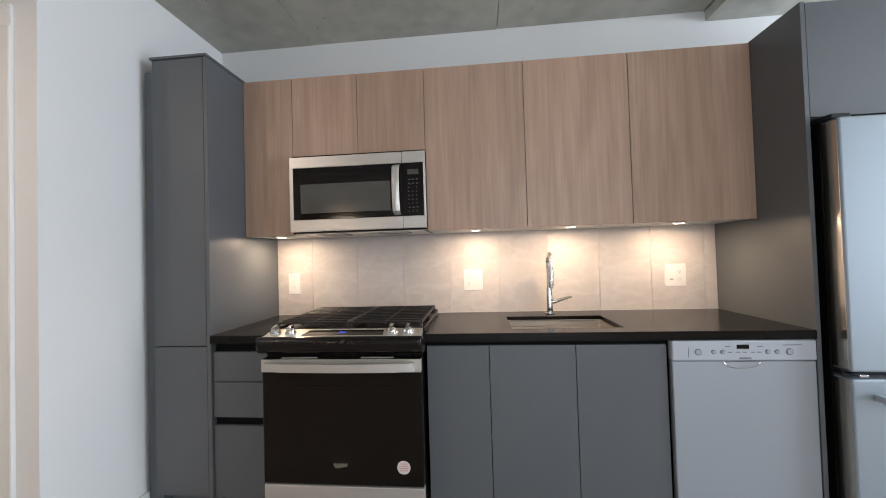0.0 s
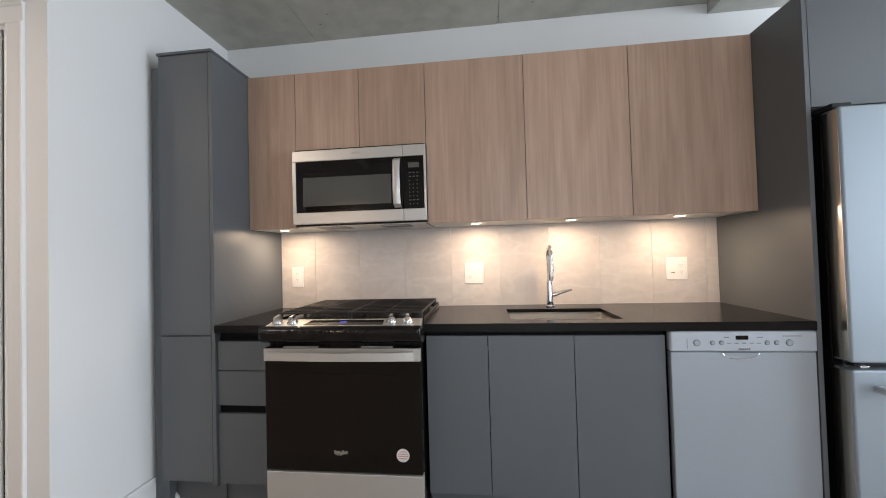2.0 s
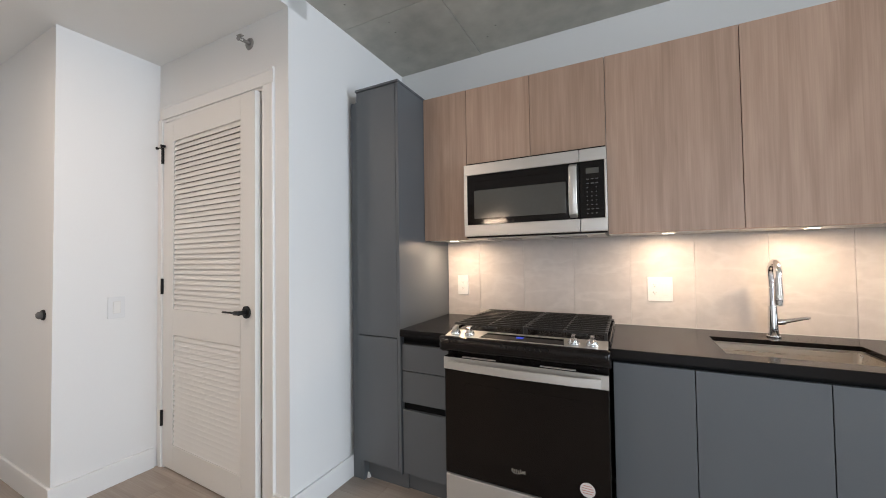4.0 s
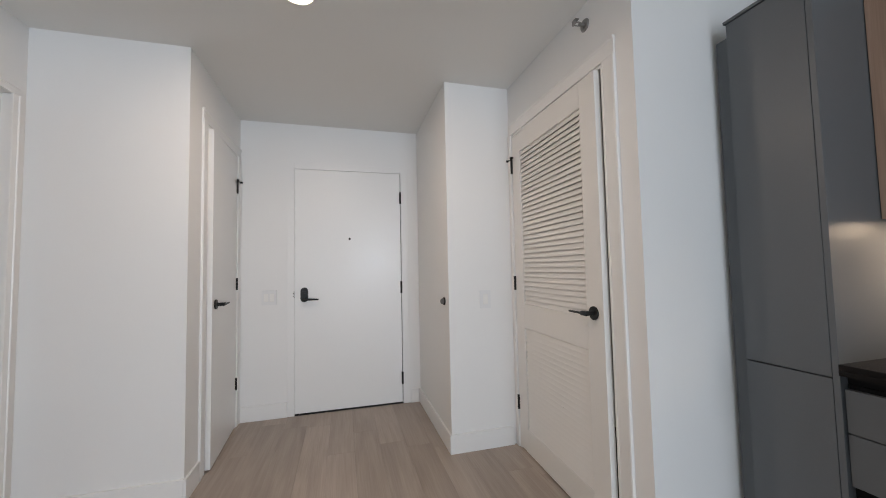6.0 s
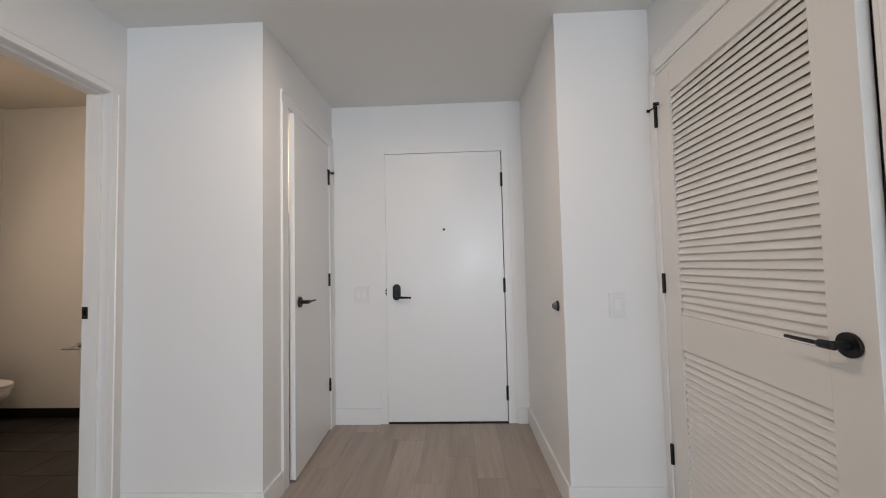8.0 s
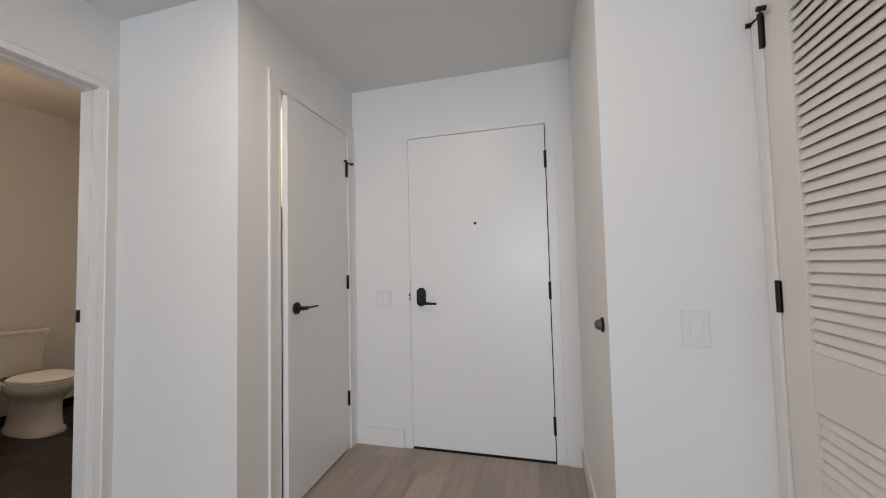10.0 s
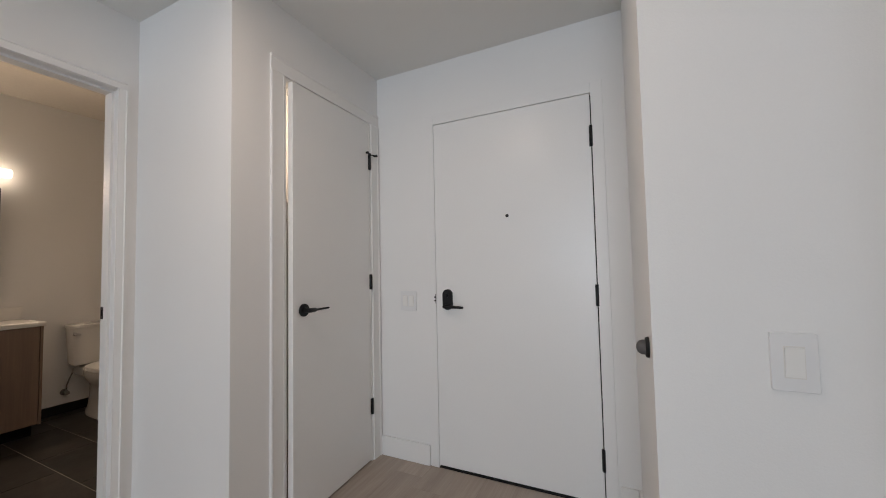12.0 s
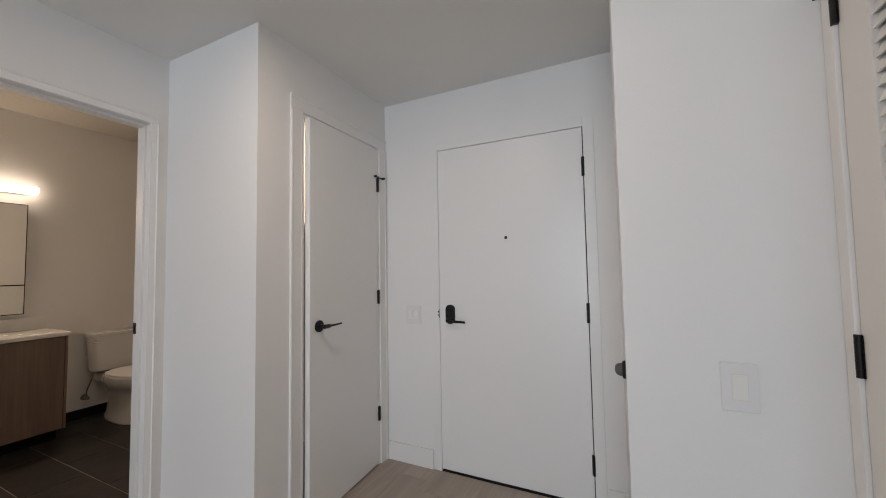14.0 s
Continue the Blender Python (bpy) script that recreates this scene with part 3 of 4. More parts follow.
# worktop with the sink's cut-out, and the strip left of the range
SX0, SX1, SY0, SY1 = 1.820, 2.340, 3.790, 4.132
top = thing("worktop", (1.9, 4.0, 0.877), "thin satin black stone worktop", "worktop")
def ring_slab(o, i, z0, z1, e=0.0015):
    """A slab with a rectangular hole: outer and inner x0, x1, y0, y1, with a small chamfer along the top edges."""
    def rect(r, k, z):
        return [(r[0] + k, r[2] + k, z), (r[1] - k, r[2] + k, z), (r[1] - k, r[3] - k, z), (r[0] + k, r[3] - k, z)]
    bm = bmesh.new()
    rows = [[bm.verts.new(p) for p in ring] for ring in (rect(o, 0, z0), rect(o, 0, z1 - e), rect(o, e, z1), rect(i, -e, z1), rect(i, 0, z1 - e), rect(i, 0, z0))]
    for a, b in zip(rows, rows[1:] + rows[:1]):
        for k in range(4):
            bm.faces.new((a[k], a[(k + 1) % 4], b[(k + 1) % 4], b[k]))
    return bm
slab = ring_slab((1.404, END - 0.001, 3.690, BACK - 0.001), (SX0, SX1, SY0, SY1), 0.895, 0.915)
part("slab", slab, STONE, top)
part("short_slab", box(PAN1 + 0.001, 0.642, 3.690, BACK - 0.001, 0.895, 0.915, 0.0015), STONE, top)
part("front_edge", box(1.404, END - 0.001, 3.6903, 3.712, 0.877, 0.895), STONE, top)
part("front_edge", box(PAN1 + 0.001, 0.642, 3.6903, 3.712, 0.877, 0.895), STONE, top)
for a, b, z in ((1.404, SX0 - 0.012, 0.869), (SX1 + 0.012, END - 0.002, 0.869), (PAN1 + 0.001, 0.642, 0.846)):
    part("support_strip", box(a, b, 3.735, BACK - 0.02, z, 0.8948), SHADOWGAP, top)
part("caulk_line", join(box(1.404, END - 0.002, BACK - 0.0135, BACK - 0.009, 0.9155, 0.919), box(PAN1 + 0.002, 0.640, BACK - 0.0135, BACK - 0.009, 0.9155, 0.919)), GROUT, top)

sink = thing("sink", (2.08, 3.96, 0.68), "undermounted rectangular stainless steel sink", "sink")
rings = []
for inset, z in ((-0.010, 0.8945), (-0.010, 0.890), (0.001, 0.888), (0.005, 0.72), (0.022, 0.695), (0.20, 0.690)):
    x0, x1, y0, y1, r = SX0 + inset, SX1 - inset, SY0 + min(inset, 0.16), SY1 - min(inset, 0.16), 0.03 if inset < 0.1 else 0.005
    ring = []
    for cx, cy, s in ((x1 - r, y1 - r, 0), (x0 + r, y1 - r, 90), (x0 + r, y0 + r, 180), (x1 - r, y0 + r, 270)):
        ring += [(cx + r * math.cos(radians(s + 22.5 * k)), cy + r * math.sin(radians(s + 22.5 * k)), z) for k in range(5)]
    rings.append(ring)
bowl = loft(rings)
bowl.faces.ensure_lookup_table()
bmesh.ops.delete(bowl, geom=[f for f in bowl.faces if len(f.verts) > 4 and f.calc_center_median().z > 0.89], context="FACES")
part("bowl", bowl, SINKSTEEL, sink)
part("drain", join(rod((2.08, 3.96, 0.6905), (2.08, 3.96, 0.694), 0.042, bevel=0.001), rod((2.08, 3.96, 0.694), (2.08, 3.96, 0.697), 0.022)), CHROME, sink)

faucet = thing("kitchen_faucet", (2.083, 4.225, 0.915), "chrome pull-down kitchen faucet with side lever", "faucet")
part("body", join(rod((2.083, 4.225, 0.9152), (2.083, 4.225, 0.923), 0.027, bevel=0.002), rod((2.083, 4.225, 0.922), (2.083, 4.225, 1.06), 0.021, 0.017), rod((2.083, 4.225, 1.06), (2.083, 4.225, 1.15), 0.0135)), CHROME, faucet)
arc = [(2.083, 4.225, 1.14)] + [(2.079, 4.170 + 0.055 * math.cos(radians(a)), 1.215 + 0.055 * math.sin(radians(a))) for a in range(0, 181, 15)] + [(2.075, 4.115, 1.19)]
part("spout", tube(arc, 0.0125), CHROME, faucet)
part("spray_head", join(rod((2.075, 4.115, 1.20), (2.075, 4.112, 1.10), 0.0145, 0.0165, bevel=0.001), rod((2.075, 4.112, 1.10), (2.075, 4.112, 1.075), 0.0165, 0.015)), NICKEL, faucet, "satin spray head")
part("lever", join(rod((2.095, 4.225, 0.985), (2.125, 4.222, 0.990), 0.014, bevel=0.002), tube([(2.120, 4.222, 0.990), (2.150, 4.215, 1.000), (2.19, 4.20, 1.013), (2.205, 4.195, 1.016)], [0.011, 0.010, 0.007, 0.005])), CHROME, faucet)

# wall units
def wall_cabinet(x0, x1, z0, doors, label):
    c = thing("wall_cabinet", ((x0 + x1) / 2, 4.16, z0), label, "cabinet", "oak wall cabinets over the worktop")
    part("body", box(x0 + 0.0005, x1 - 0.0005, 4.006, BACK - 0.001, z0 + 0.004, 2.318), LINER, c, "pale melamine carcass")
    for a, b in doors:
        front("door", a, b, z0, 2.320, 3.985, OAK, c)
    return c


OAKLABEL = "warm brown oak-grain wall cabinet, handleless door closed"
wall_cabinet(PAN1 + 0.001, 0.632, 1.416, [(PAN1 + 0.001, 0.632)], "narrow " + OAKLABEL)
wall_cabinet(0.632, 1.396, 1.862, [(0.632, 1.014), (1.014, 1.396)], "short oak-grain wall cabinet with two doors above the microwave")
for a, b in ((1.396, 1.938), (1.938, 2.481), (2.481, END - 0.001)):
    wall_cabinet(a, b, 1.416, [(a, b)], OAKLABEL)
for px, py in PUCKS:
    p = thing("puck_light", (px, py, 1.4135), "small round lit puck light under the cabinet", "lamp", "under-cabinet puck lights")
    part("rim", join(rod((px, py, 1.4195), (px, py, 1.4155), 0.032, bevel=0.001)), NICKEL, p)
    part("lens", rod((px, py, 1.4154), (px, py, 1.4135), 0.025), LENS, p, "glowing warm lens")

# fridge surround
surround = thing("fridge_cabinet", (3.46, 4.0, 0), "graphite grey panel and bridge cabinet over the refrigerator", "cabinet")
part("side_panel", box(END, 3.102, 3.695, BACK - 0.001, 0.0, 2.326, 0.001), GREY, surround)
part("side_panel", box(3.838, 3.857, 3.695, BACK - 0.001, 0.0, 2.326, 0.001), GREY, surround)
part("body", box(3.1025, 3.8375, 3.716, BACK - 0.001, 1.822, 2.320), GREY, surround)
front("door", 3.1025, 3.440, 1.822, 2.322, 3.695, GREY, surround)
front("door", 3.440, 3.8375, 1.822, 2.322, 3.695, GREY, surround)

fridge = thing("refrigerator", (3.47, 3.95, 0), "satin steel bottom-freezer refrigerator in a grey niche", "refrigerator")
part("body", box(3.140, 3.815, 3.700, 4.30, 0.03, 1.785, 0.004), BLACK, fridge, "black cabinet sides")
for nm, z0, z1 in (("door", 0.762, 1.792), ("freezer_drawer", 0.06, 0.735)):
    leaf = part(nm, box(3.134, 3.822, 3.610, 3.692, z0, z1, 0.009, 4), FRIDGE, fridge)
    part("side_skin", box(3.1328, 3.1345, 3.6195, 3.688, z0 + 0.009, z1 - 0.009, 0.0006), SIDESTEEL, leaf, "polished steel door edge")
part("gasket", box(3.144, 3.812, 3.660, 3.7005, 0.06, 1.78), BLACK, fridge)
part("hinge_bracket", join(box(3.116, 3.155, 3.626, 3.690, 0.745, 0.751, 0.001), rod((3.126, 3.636, 0.740), (3.126, 3.636, 0.757), 0.006)), BLACK, fridge)
part("hinge_cap", box(3.160, 3.190, 3.606, 3.690, 0.744, 0.754, 0.002), CHROME, fridge)
hy = 3.556
part("handle", join(box(3.205, 3.750, hy, hy + 0.016, 0.648, 0.678, 0.004), box(3.212, 3.236, hy + 0.014, 3.612, 0.651, 0.675, 0.003), box(3.72, 3.744, hy + 0.014, 3.612, 0.651, 0.675, 0.003)), PANEL, fridge, "pale bar handle")
part("hinge_cover", box(3.125, 3.20, 3.63, 3.75, 1.793, 1.812, 0.004), BLACK, fridge)
part("foot", rod((3.17, 3.75, 0.0), (3.17, 3.75, 0.032), 0.02), RUBBER, fridge)
part("foot", rod((3.77, 3.75, 0.0), (3.77, 3.75, 0.032), 0.02), RUBBER, fridge)

# ---- range ----
RX0, RX1 = 0.645, 1.402
rg = thing("gas_range", (1.023, 3.95, 0), "slide-in gas range with black oven door and steel trim", "range")
part("body", box(RX0 + 0.004, RX1 - 0.004, 3.665, 4.300, 0.03, 0.905, 0.002), ENAMEL, rg)
part("cooktop", join(box(RX0 - 0.006, RX1 + 0.003, 3.715, 4.318, 0.9165, 0.930, 0.004), box(RX0, RX1, 4.26, 4.318, 0.930, 0.942, 0.003)), ENAMEL, rg, "black enamel cooktop")
# sloped control ledge: steel deck over a black nose
def prism(x0, x1, prof):
    return loft([[(x, y, z) for y, z in prof] for x in (x0, x1)])
part("control_deck", prism(RX0 + 0.010, RX1 - 0.006, [(3.612, 0.908), (3.612, 0.9215), (3.716, 0.938), (3.720, 0.938), (3.720, 0.908)]), STEEL, rg, "brushed steel control deck")
NOSE = [(3.616, 0.907), (3.616, 0.9235), (3.604, 0.9225), (3.593, 0.917), (3.586, 0.906), (3.586, 0.892), (3.592, 0.874), (3.606, 0.856), (3.626, 0.844), (3.650, 0.840), (3.72, 0.840), (3.72, 0.907)]
nose = loft([[(x, max(y, 3.586 + back), min(z, 0.9235 - back * 0.25)) for y, z in NOSE] for x, back in ((RX0 - 0.010, 0.016), (RX0 - 0.007, 0.007), (RX0 + 0.001, 0.001), (RX0 + 0.010, 0.0), (RX1 - 0.012, 0.0), (RX1 - 0.004, 0.001), (RX1 + 0.003, 0.007), (RX1 + 0.006, 0.016))])
part("front_nose", nose, ENAMEL, rg, "glossy black front nose")
for a in (RX0 - 0.006, RX1 - 0.007):
    part("side_rim", box(a, a + 0.010, 3.722, 4.258, 0.9302, 0.938, 0.003), ENAMEL, rg)
def deck(x, s, lift=0.0):
    """A point on the deck: s from 0 at the front to 1 at the back."""
    return Vector((x, 3.612 + 0.104 * s, 0.9215 + 0.0165 * s)) + lift * Vector((0, -0.157, 0.988))
part("touch_panel", loft([[deck(x, s, l) for x, s in ((0.835, 0.20), (1.225, 0.20), (1.215, 0.80), (0.855, 0.80))] for l in (-0.002, 0.0015)]), GLASSY, rg, "black glass touch panel")
part("display", loft([[deck(x, s, l) for x, s in ((1.006, 0.42), (1.040, 0.42), (1.040, 0.60), (1.006, 0.60))] for l in (0.0015, 0.0022)]), BLUE, rg, "blue lit clock digits")
for kx in (0.700, 0.775, 1.262, 1.338):
    k = part("knob", join(rod(deck(kx, 0.42), deck(kx, 0.42, 0.010), 0.026, 0.025, bevel=0.001), rod(deck(kx, 0.42, 0.010), deck(kx, 0.42, 0.025), 0.023, 0.015, bevel=0.003)), KNOB, rg, "satin metal burner knob")
    a, b = deck(kx, 0.16, 0.027), deck(kx, 0.68, 0.027)
    up = Vector((0, -0.157, 0.988))
    rings = []
    for q, w, h in ((a, 0.005, 0.004), (a + (b - a) * 0.15, 0.0075, 0.010), (a + (b - a) * 0.85, 0.0075, 0.012), (b, 0.005, 0.006)):
        rings.append([q + Vector((-w, 0, 0)) - up * 0.010, q + Vector((w, 0, 0)) - up * 0.010, q + Vector((w, 0, 0)) + up * h, q + Vector((-w, 0, 0)) + up * h])
    part("grip", loft(rings), KNOB, k)
OY = 3.622
door = part("oven_door", box(RX0 + 0.004, RX1 - 0.004, OY, 3.664, 0.250, 0.822, 0.005), GLASSY, rg, "black glass oven door")
part("window", plate("y", RX0 + 0.11, RX1 - 0.11, 0.36, 0.70, OY, OY - 0.0012, 0.02), GLASSY, door)
part("top_rail", box(RX0 + 0.003, RX1 - 0.003, OY - 0.006, OY + 0.02, 0.760, 0.818, 0.002), STEEL, door, "brushed steel rail")
hb = [(RX0 + 0.03, OY - 0.03), (RX0 + 0.12, OY - 0.045), (1.023, OY - 0.052), (RX1 - 0.12, OY - 0.045), (RX1 - 0.03, OY - 0.03)]
bars = loft([[(x, y, 0.771), (x, y, 0.808), (x, y + 0.012, 0.808), (x, y + 0.012, 0.771)] for x, y in hb])
part("handle", join(bars, box(RX0 + 0.03, RX0 + 0.055, OY - 0.030, OY - 0.004, 0.773, 0.806, 0.003), box(RX1 - 0.055, RX1 - 0.03, OY - 0.030, OY - 0.004, 0.773, 0.806, 0.003)), STEEL, door, "broad brushed steel bar handle")
for a, b in ((RX0 + 0.10, RX0 + 0.27), (RX1 - 0.28, RX1 - 0.13)):
    part("vent_slot", box(a, b, OY - 0.001, OY + 0.01, 0.8225, 0.826), STEEL, door)
badge = part("badge", join(*[box(0.985 + 0.0095 * i, 0.985 + 0.0095 * i + 0.006, OY - 0.0018, OY, 0.334 - (0.003 if i == 3 else 0), 0.334 + (0.016, 0.012, 0.014, 0.011, 0.017, 0.012, 0.015)[i], 0.0005) for i in range(7)], tube([(0.992, OY - 0.002, 0.331), (1.015, OY - 0.002, 0.329), (1.046, OY - 0.002, 0.345)], 0.0014, seg=6)), NICKEL, door, "small plain silver badge")
stick = part("sticker", rod((1.308, OY - 0.0004, 0.336), (1.308, OY, 0.336), 0.030, seg=32), PAPER, door, "round pale paper sticker")
for i, w in enumerate((0.016, 0.021, 0.023, 0.019)):
    part("print_line", box(1.308 - w, 1.308 + w, OY - 0.0010, OY - 0.0006, 0.351 - 0.010 * i, 0.354 - 0.010 * i), REDPRINT, stick)
part("drawer", box(RX0 + 0.004, RX1 - 0.004, OY + 0.002, 3.664, 0.060, 0.243, 0.004), STEEL, rg, "brushed steel bottom drawer")
for fx in (0.69, 1.36):
    for fy in (3.72, 4.25):
        part("foot", rod((fx, fy, 0), (fx, fy, 0.031), 0.018), RUBBER, rg)
for bx, by, br in ((0.80, 3.86, 0.045), (0.80, 4.13, 0.036), (1.023, 3.99, 0.040), (1.25, 3.86, 0.050), (1.25, 4.13, 0.036)):
    part("burner", join(rod((bx, by, 0.930), (bx, by, 0.940), br, br * 0.9, 20), rod((bx, by, 0.940), (bx, by, 0.948), br * 0.75, br * 0.7, 20)), IRON, rg)
for gx0, gx1 in ((RX0 + 0.012, 1.0215), (1.0245, RX1 - 0.010)):
    bars = []
    for gy in [3.740 + 0.0520 * i for i in range(11)]:
        bars.append(box(gx0, gx1, gy - 0.0045, gy + 0.0045, 0.960, 0.970, 0.002, 1))
    for gx in (gx0, (gx0 + gx1) / 2 - 0.006, gx1 - 0.012):
        bars.append(box(gx, gx + 0.012, 3.732, 4.268, 0.956, 0.967, 0.002, 1))
    for gx in (gx0, gx1 - 0.014):
        for gy in (3.735, 3.99, 4.25):
            bars.append(box(gx, gx + 0.014, gy, gy + 0.016, 0.930, 0.958, 0.001, 1))
    part("grate", join(*bars), IRON, rg, "cast iron grate")

# ---- microwave ----
MX0, MX1, MZ0, MZ1, MY = 0.634, 1.398, 1.432, 1.848, 3.935
mw = thing("microwave", (1.016, 4.13, MZ0), "over-the-range microwave in brushed steel and black glass", "microwave")
part("body", box(MX0 + 0.004, MX1 - 0.004, 3.958, BACK - 0.002, MZ0 - 0.008, MZ1 + 0.012, 0.003), ENAMEL, mw, "black body")
md = part("door", join(box(MX0, 1.270, MY, 3.957, MZ0, 1.4975, 0.003), box(MX0, 1.270, MY, 3.957, 1.786, MZ1, 0.003), box(MX0, 0.654, MY, 3.957, 1.4975, 1.786, 0.001)), STEEL, mw, "brushed steel door frame")
part("glass", box(0.6545, 1.2695, MY + 0.002, 3.957, 1.498, 1.7855, 0.001), GLASSY, md)
part("window_border", plate("y", 0.672, 1.205, 1.512, 1.748, MY + 0.002, MY + 0.0012, 0.004), GLASSY, md)
part("window", plate("y", 0.697, 1.204, 1.532, 1.694, MY + 0.0012, MY + 0.0004, 0.004), SMOKE, md, "smoked window mesh")
hp = [(1.240, MY + 0.004, 1.778), (1.240, MY - 0.028, 1.760), (1.240, MY - 0.040, 1.70), (1.240, MY - 0.042, 1.64), (1.240, MY - 0.040, 1.58), (1.240, MY - 0.028, 1.522), (1.240, MY + 0.004, 1.505)]
part("handle", loft([[(1.222, y, z), (1.228, y - 0.005, z), (1.256, y - 0.005, z), (1.262, y, z), (1.256, y + 0.008, z), (1.228, y + 0.008, z)] for _, y, z in hp]), STEEL, md, "bowed steel handle")
cp = part("control_panel", join(box(1.272, MX1, MY, 3.957, MZ0, 1.4975, 0.003), box(1.272, MX1, MY, 3.957, 1.786, MZ1, 0.003), box(1.387, MX1, MY, 3.957, 1.4975, 1.786, 0.001)), STEEL, mw)
part("key_glass", box(1.2725, 1.3865, MY + 0.0015, 3.957, 1.498, 1.7855, 0.001), GLASSY, cp)
part("display", box(1.302, 1.362, MY + 0.0005, MY + 0.003, 1.722, 1.750, 0.001), SMOKE, cp)
for r in range(9):
    for c in range(3):
        if r == 2 and c == 1:
            continue
        bx, bz = 1.304 + 0.021 * c, 1.692 - 0.0215 * r
        part("key", box(bx, bx + (0.012 if r < 2 or r == 7 else 0.006), MY + 0.0007, MY + 0.0018, bz, bz + 0.0045), PALEPRINT, cp)
part("badge", join(*[box(0.985 + 0.009 * i, 0.990 + 0.009 * i, MY - 0.0012, MY + 0.001, 1.816, 1.828, 0.0004) for i in range(7)]), NICKEL, md)
under = [box(MX0 + 0.02, MX1 - 0.02, 3.97, 4.30, MZ0 - 0.014, MZ0 - 0.0085, 0.001)]
part("underside_plate", under[0], STEEL, mw)
for gx in (0.76, 1.12):
    slats = [box(gx, gx + 0.17, 3.985 + 0.016 * i, 3.993 + 0.016 * i, MZ0 - 0.019, MZ0 - 0.0145) for i in range(8)]
    part("grease_filter", join(*slats), DULLSTEEL, mw)

# ---- dishwasher ----
DX0, DX1, DY = 2.500, 3.079, 3.690
dw = thing("dishwasher", (2.79, 3.98, 0), "built-in silver dishwasher under the worktop", "dishwasher")
part("body", box(DX0 + 0.004, DX1 - 0.003, 3.735, 4.29, 0.09, 0.868), BLACK, dw)
part("door", box(DX0, DX1, DY + 0.006, 3.733, 0.105, 0.783, 0.004), SILVER, dw)
cpan = part("control_panel", box(DX0 - 0.002, DX1 + 0.001, DY, 3.733, 0.786, 0.874, 0.007, 3), PANEL, dw, "pale silver control strip")
part("display", box(2.762, 2.812, DY - 0.0012, DY + 0.002, 0.838, 0.856, 0.0005), GLASSY, cpan)
for bx, r in ((2.605, 0.0125), (2.668, 0.008), (2.705, 0.008), (2.885, 0.008), (2.922, 0.008), (2.972, 0.0125)):
    b = part("button", rod((bx, DY + 0.001, 0.825), (bx, DY - 0.004, 0.825), r, r * 0.9, 24, 0.001), SILVER, cpan)
    part("button_ring", join(rod((bx, DY + 0.002, 0.825), (bx, DY - 0.0012, 0.825), r + 0.002, seg=24)), PRINT, b)
for i, bx in enumerate((2.735, 2.765, 2.795, 2.825, 2.852)):
    part("print_mark", box(bx - 0.008, bx + 0.008, DY - 0.0009, DY, 0.822, 0.825), PRINT, cpan)
part("print_mark", box(2.715, 2.735, DY - 0.0009, DY, 0.847, 0.850), PRINT, cpan)
part("print_mark", box(2.845, 2.868, DY - 0.0009, DY, 0.847, 0.850), PRINT, cpan)
part("print_mark", box(2.945, 3.02, DY - 0.0009, DY, 0.852, 0.855), PRINT, cpan)
part("badge", join(*[box(2.772 + 0.008 * i, 2.778 + 0.008 * i, DY - 0.0009, DY, 0.794, 0.8015) for i in range(6)]), PRINT, cpan)
scoop = []
for k in range(7):
    a = k / 6
    hw = 0.062 * math.sqrt(max(0.0, 1 - a ** 2)) + 0.012
    z = 0.7825 - 0.028 * a
    scoop.append([(2.782 - hw, DY + 0.0055, z), (2.782 + hw, DY + 0.0055, z), (2.782 + hw * 0.9, DY + 0.0015 + 0.004 * a, z), (2.782 - hw * 0.9, DY + 0.0015 + 0.004 * a, z)])
part("grip_scoop", loft(scoop), SILVER, dw, "curved finger scoop under the strip")
part("scoop_lip", tube([(2.782 + 0.074 * math.cos(radians(a)), DY + 0.003, 0.7835 + 0.030 * math.sin(radians(a))) for a in range(185, 356, 10)], 0.0022, seg=8), CHROME, dw, "bright curved lip")
part("toe_kick", box(DX0, DX1, 3.775, 3.79, 0.0, 0.09), BLACK, dw)
part("panel_mark", box(2.565, 2.5665, DY - 0.0008, DY, 0.80, 0.845), PALEPRINT, cpan)


# ---- wall plates ----
def duplex(parent, u, z, y):
    for dz in (0.020, -0.020):
        f = part("receptacle", plate("y", u - 0.016, u + 0.016, z + dz - 0.0135, z + dz + 0.0135, y, y - 0.0018, 0.008), PLASTIC, parent)
        part("slot", join(box(u - 0.0075, u - 0.0055, y - 0.0022, y - 0.0016, z + dz - 0.001, z + dz + 0.007), box(u + 0.0055, u + 0.0075, y - 0.0022, y - 0.0016, z + dz - 0.001, z + dz + 0.006), rod((u, y - 0.0022, z + dz - 0.007), (u, y - 0.0016, z + dz - 0.007), 0.0024, seg=10)), PRINT, f)


def outlet(x0, x1, gangs):
    y = BACK - 0.010
    o = thing("outlet", ((x0 + x1) / 2, y, 1.053), "white wall outlet plate on the tiled backsplash", "outlet", "outlets above the worktop")
    part("cover", plate("y", x0, x1, 1.054, 1.188, y + 0.0005, y - 0.006, 0.004), PLASTIC, o)
    for kind, u in gangs:
        if kind == "duplex":
            duplex(o, u, 1.121, y - 0.006)
        else:
            part("insert", plate("y", u - 0.0165, u + 0.0165, 1.088, 1.154, y - 0.006, y - 0.0078, 0.002), PLASTIC, o)
            if kind == "switch":
                part("button", box(u - 0.010, u + 0.010, y - 0.0088, y - 0.0077, 1.094, 1.099), PRINT, o)


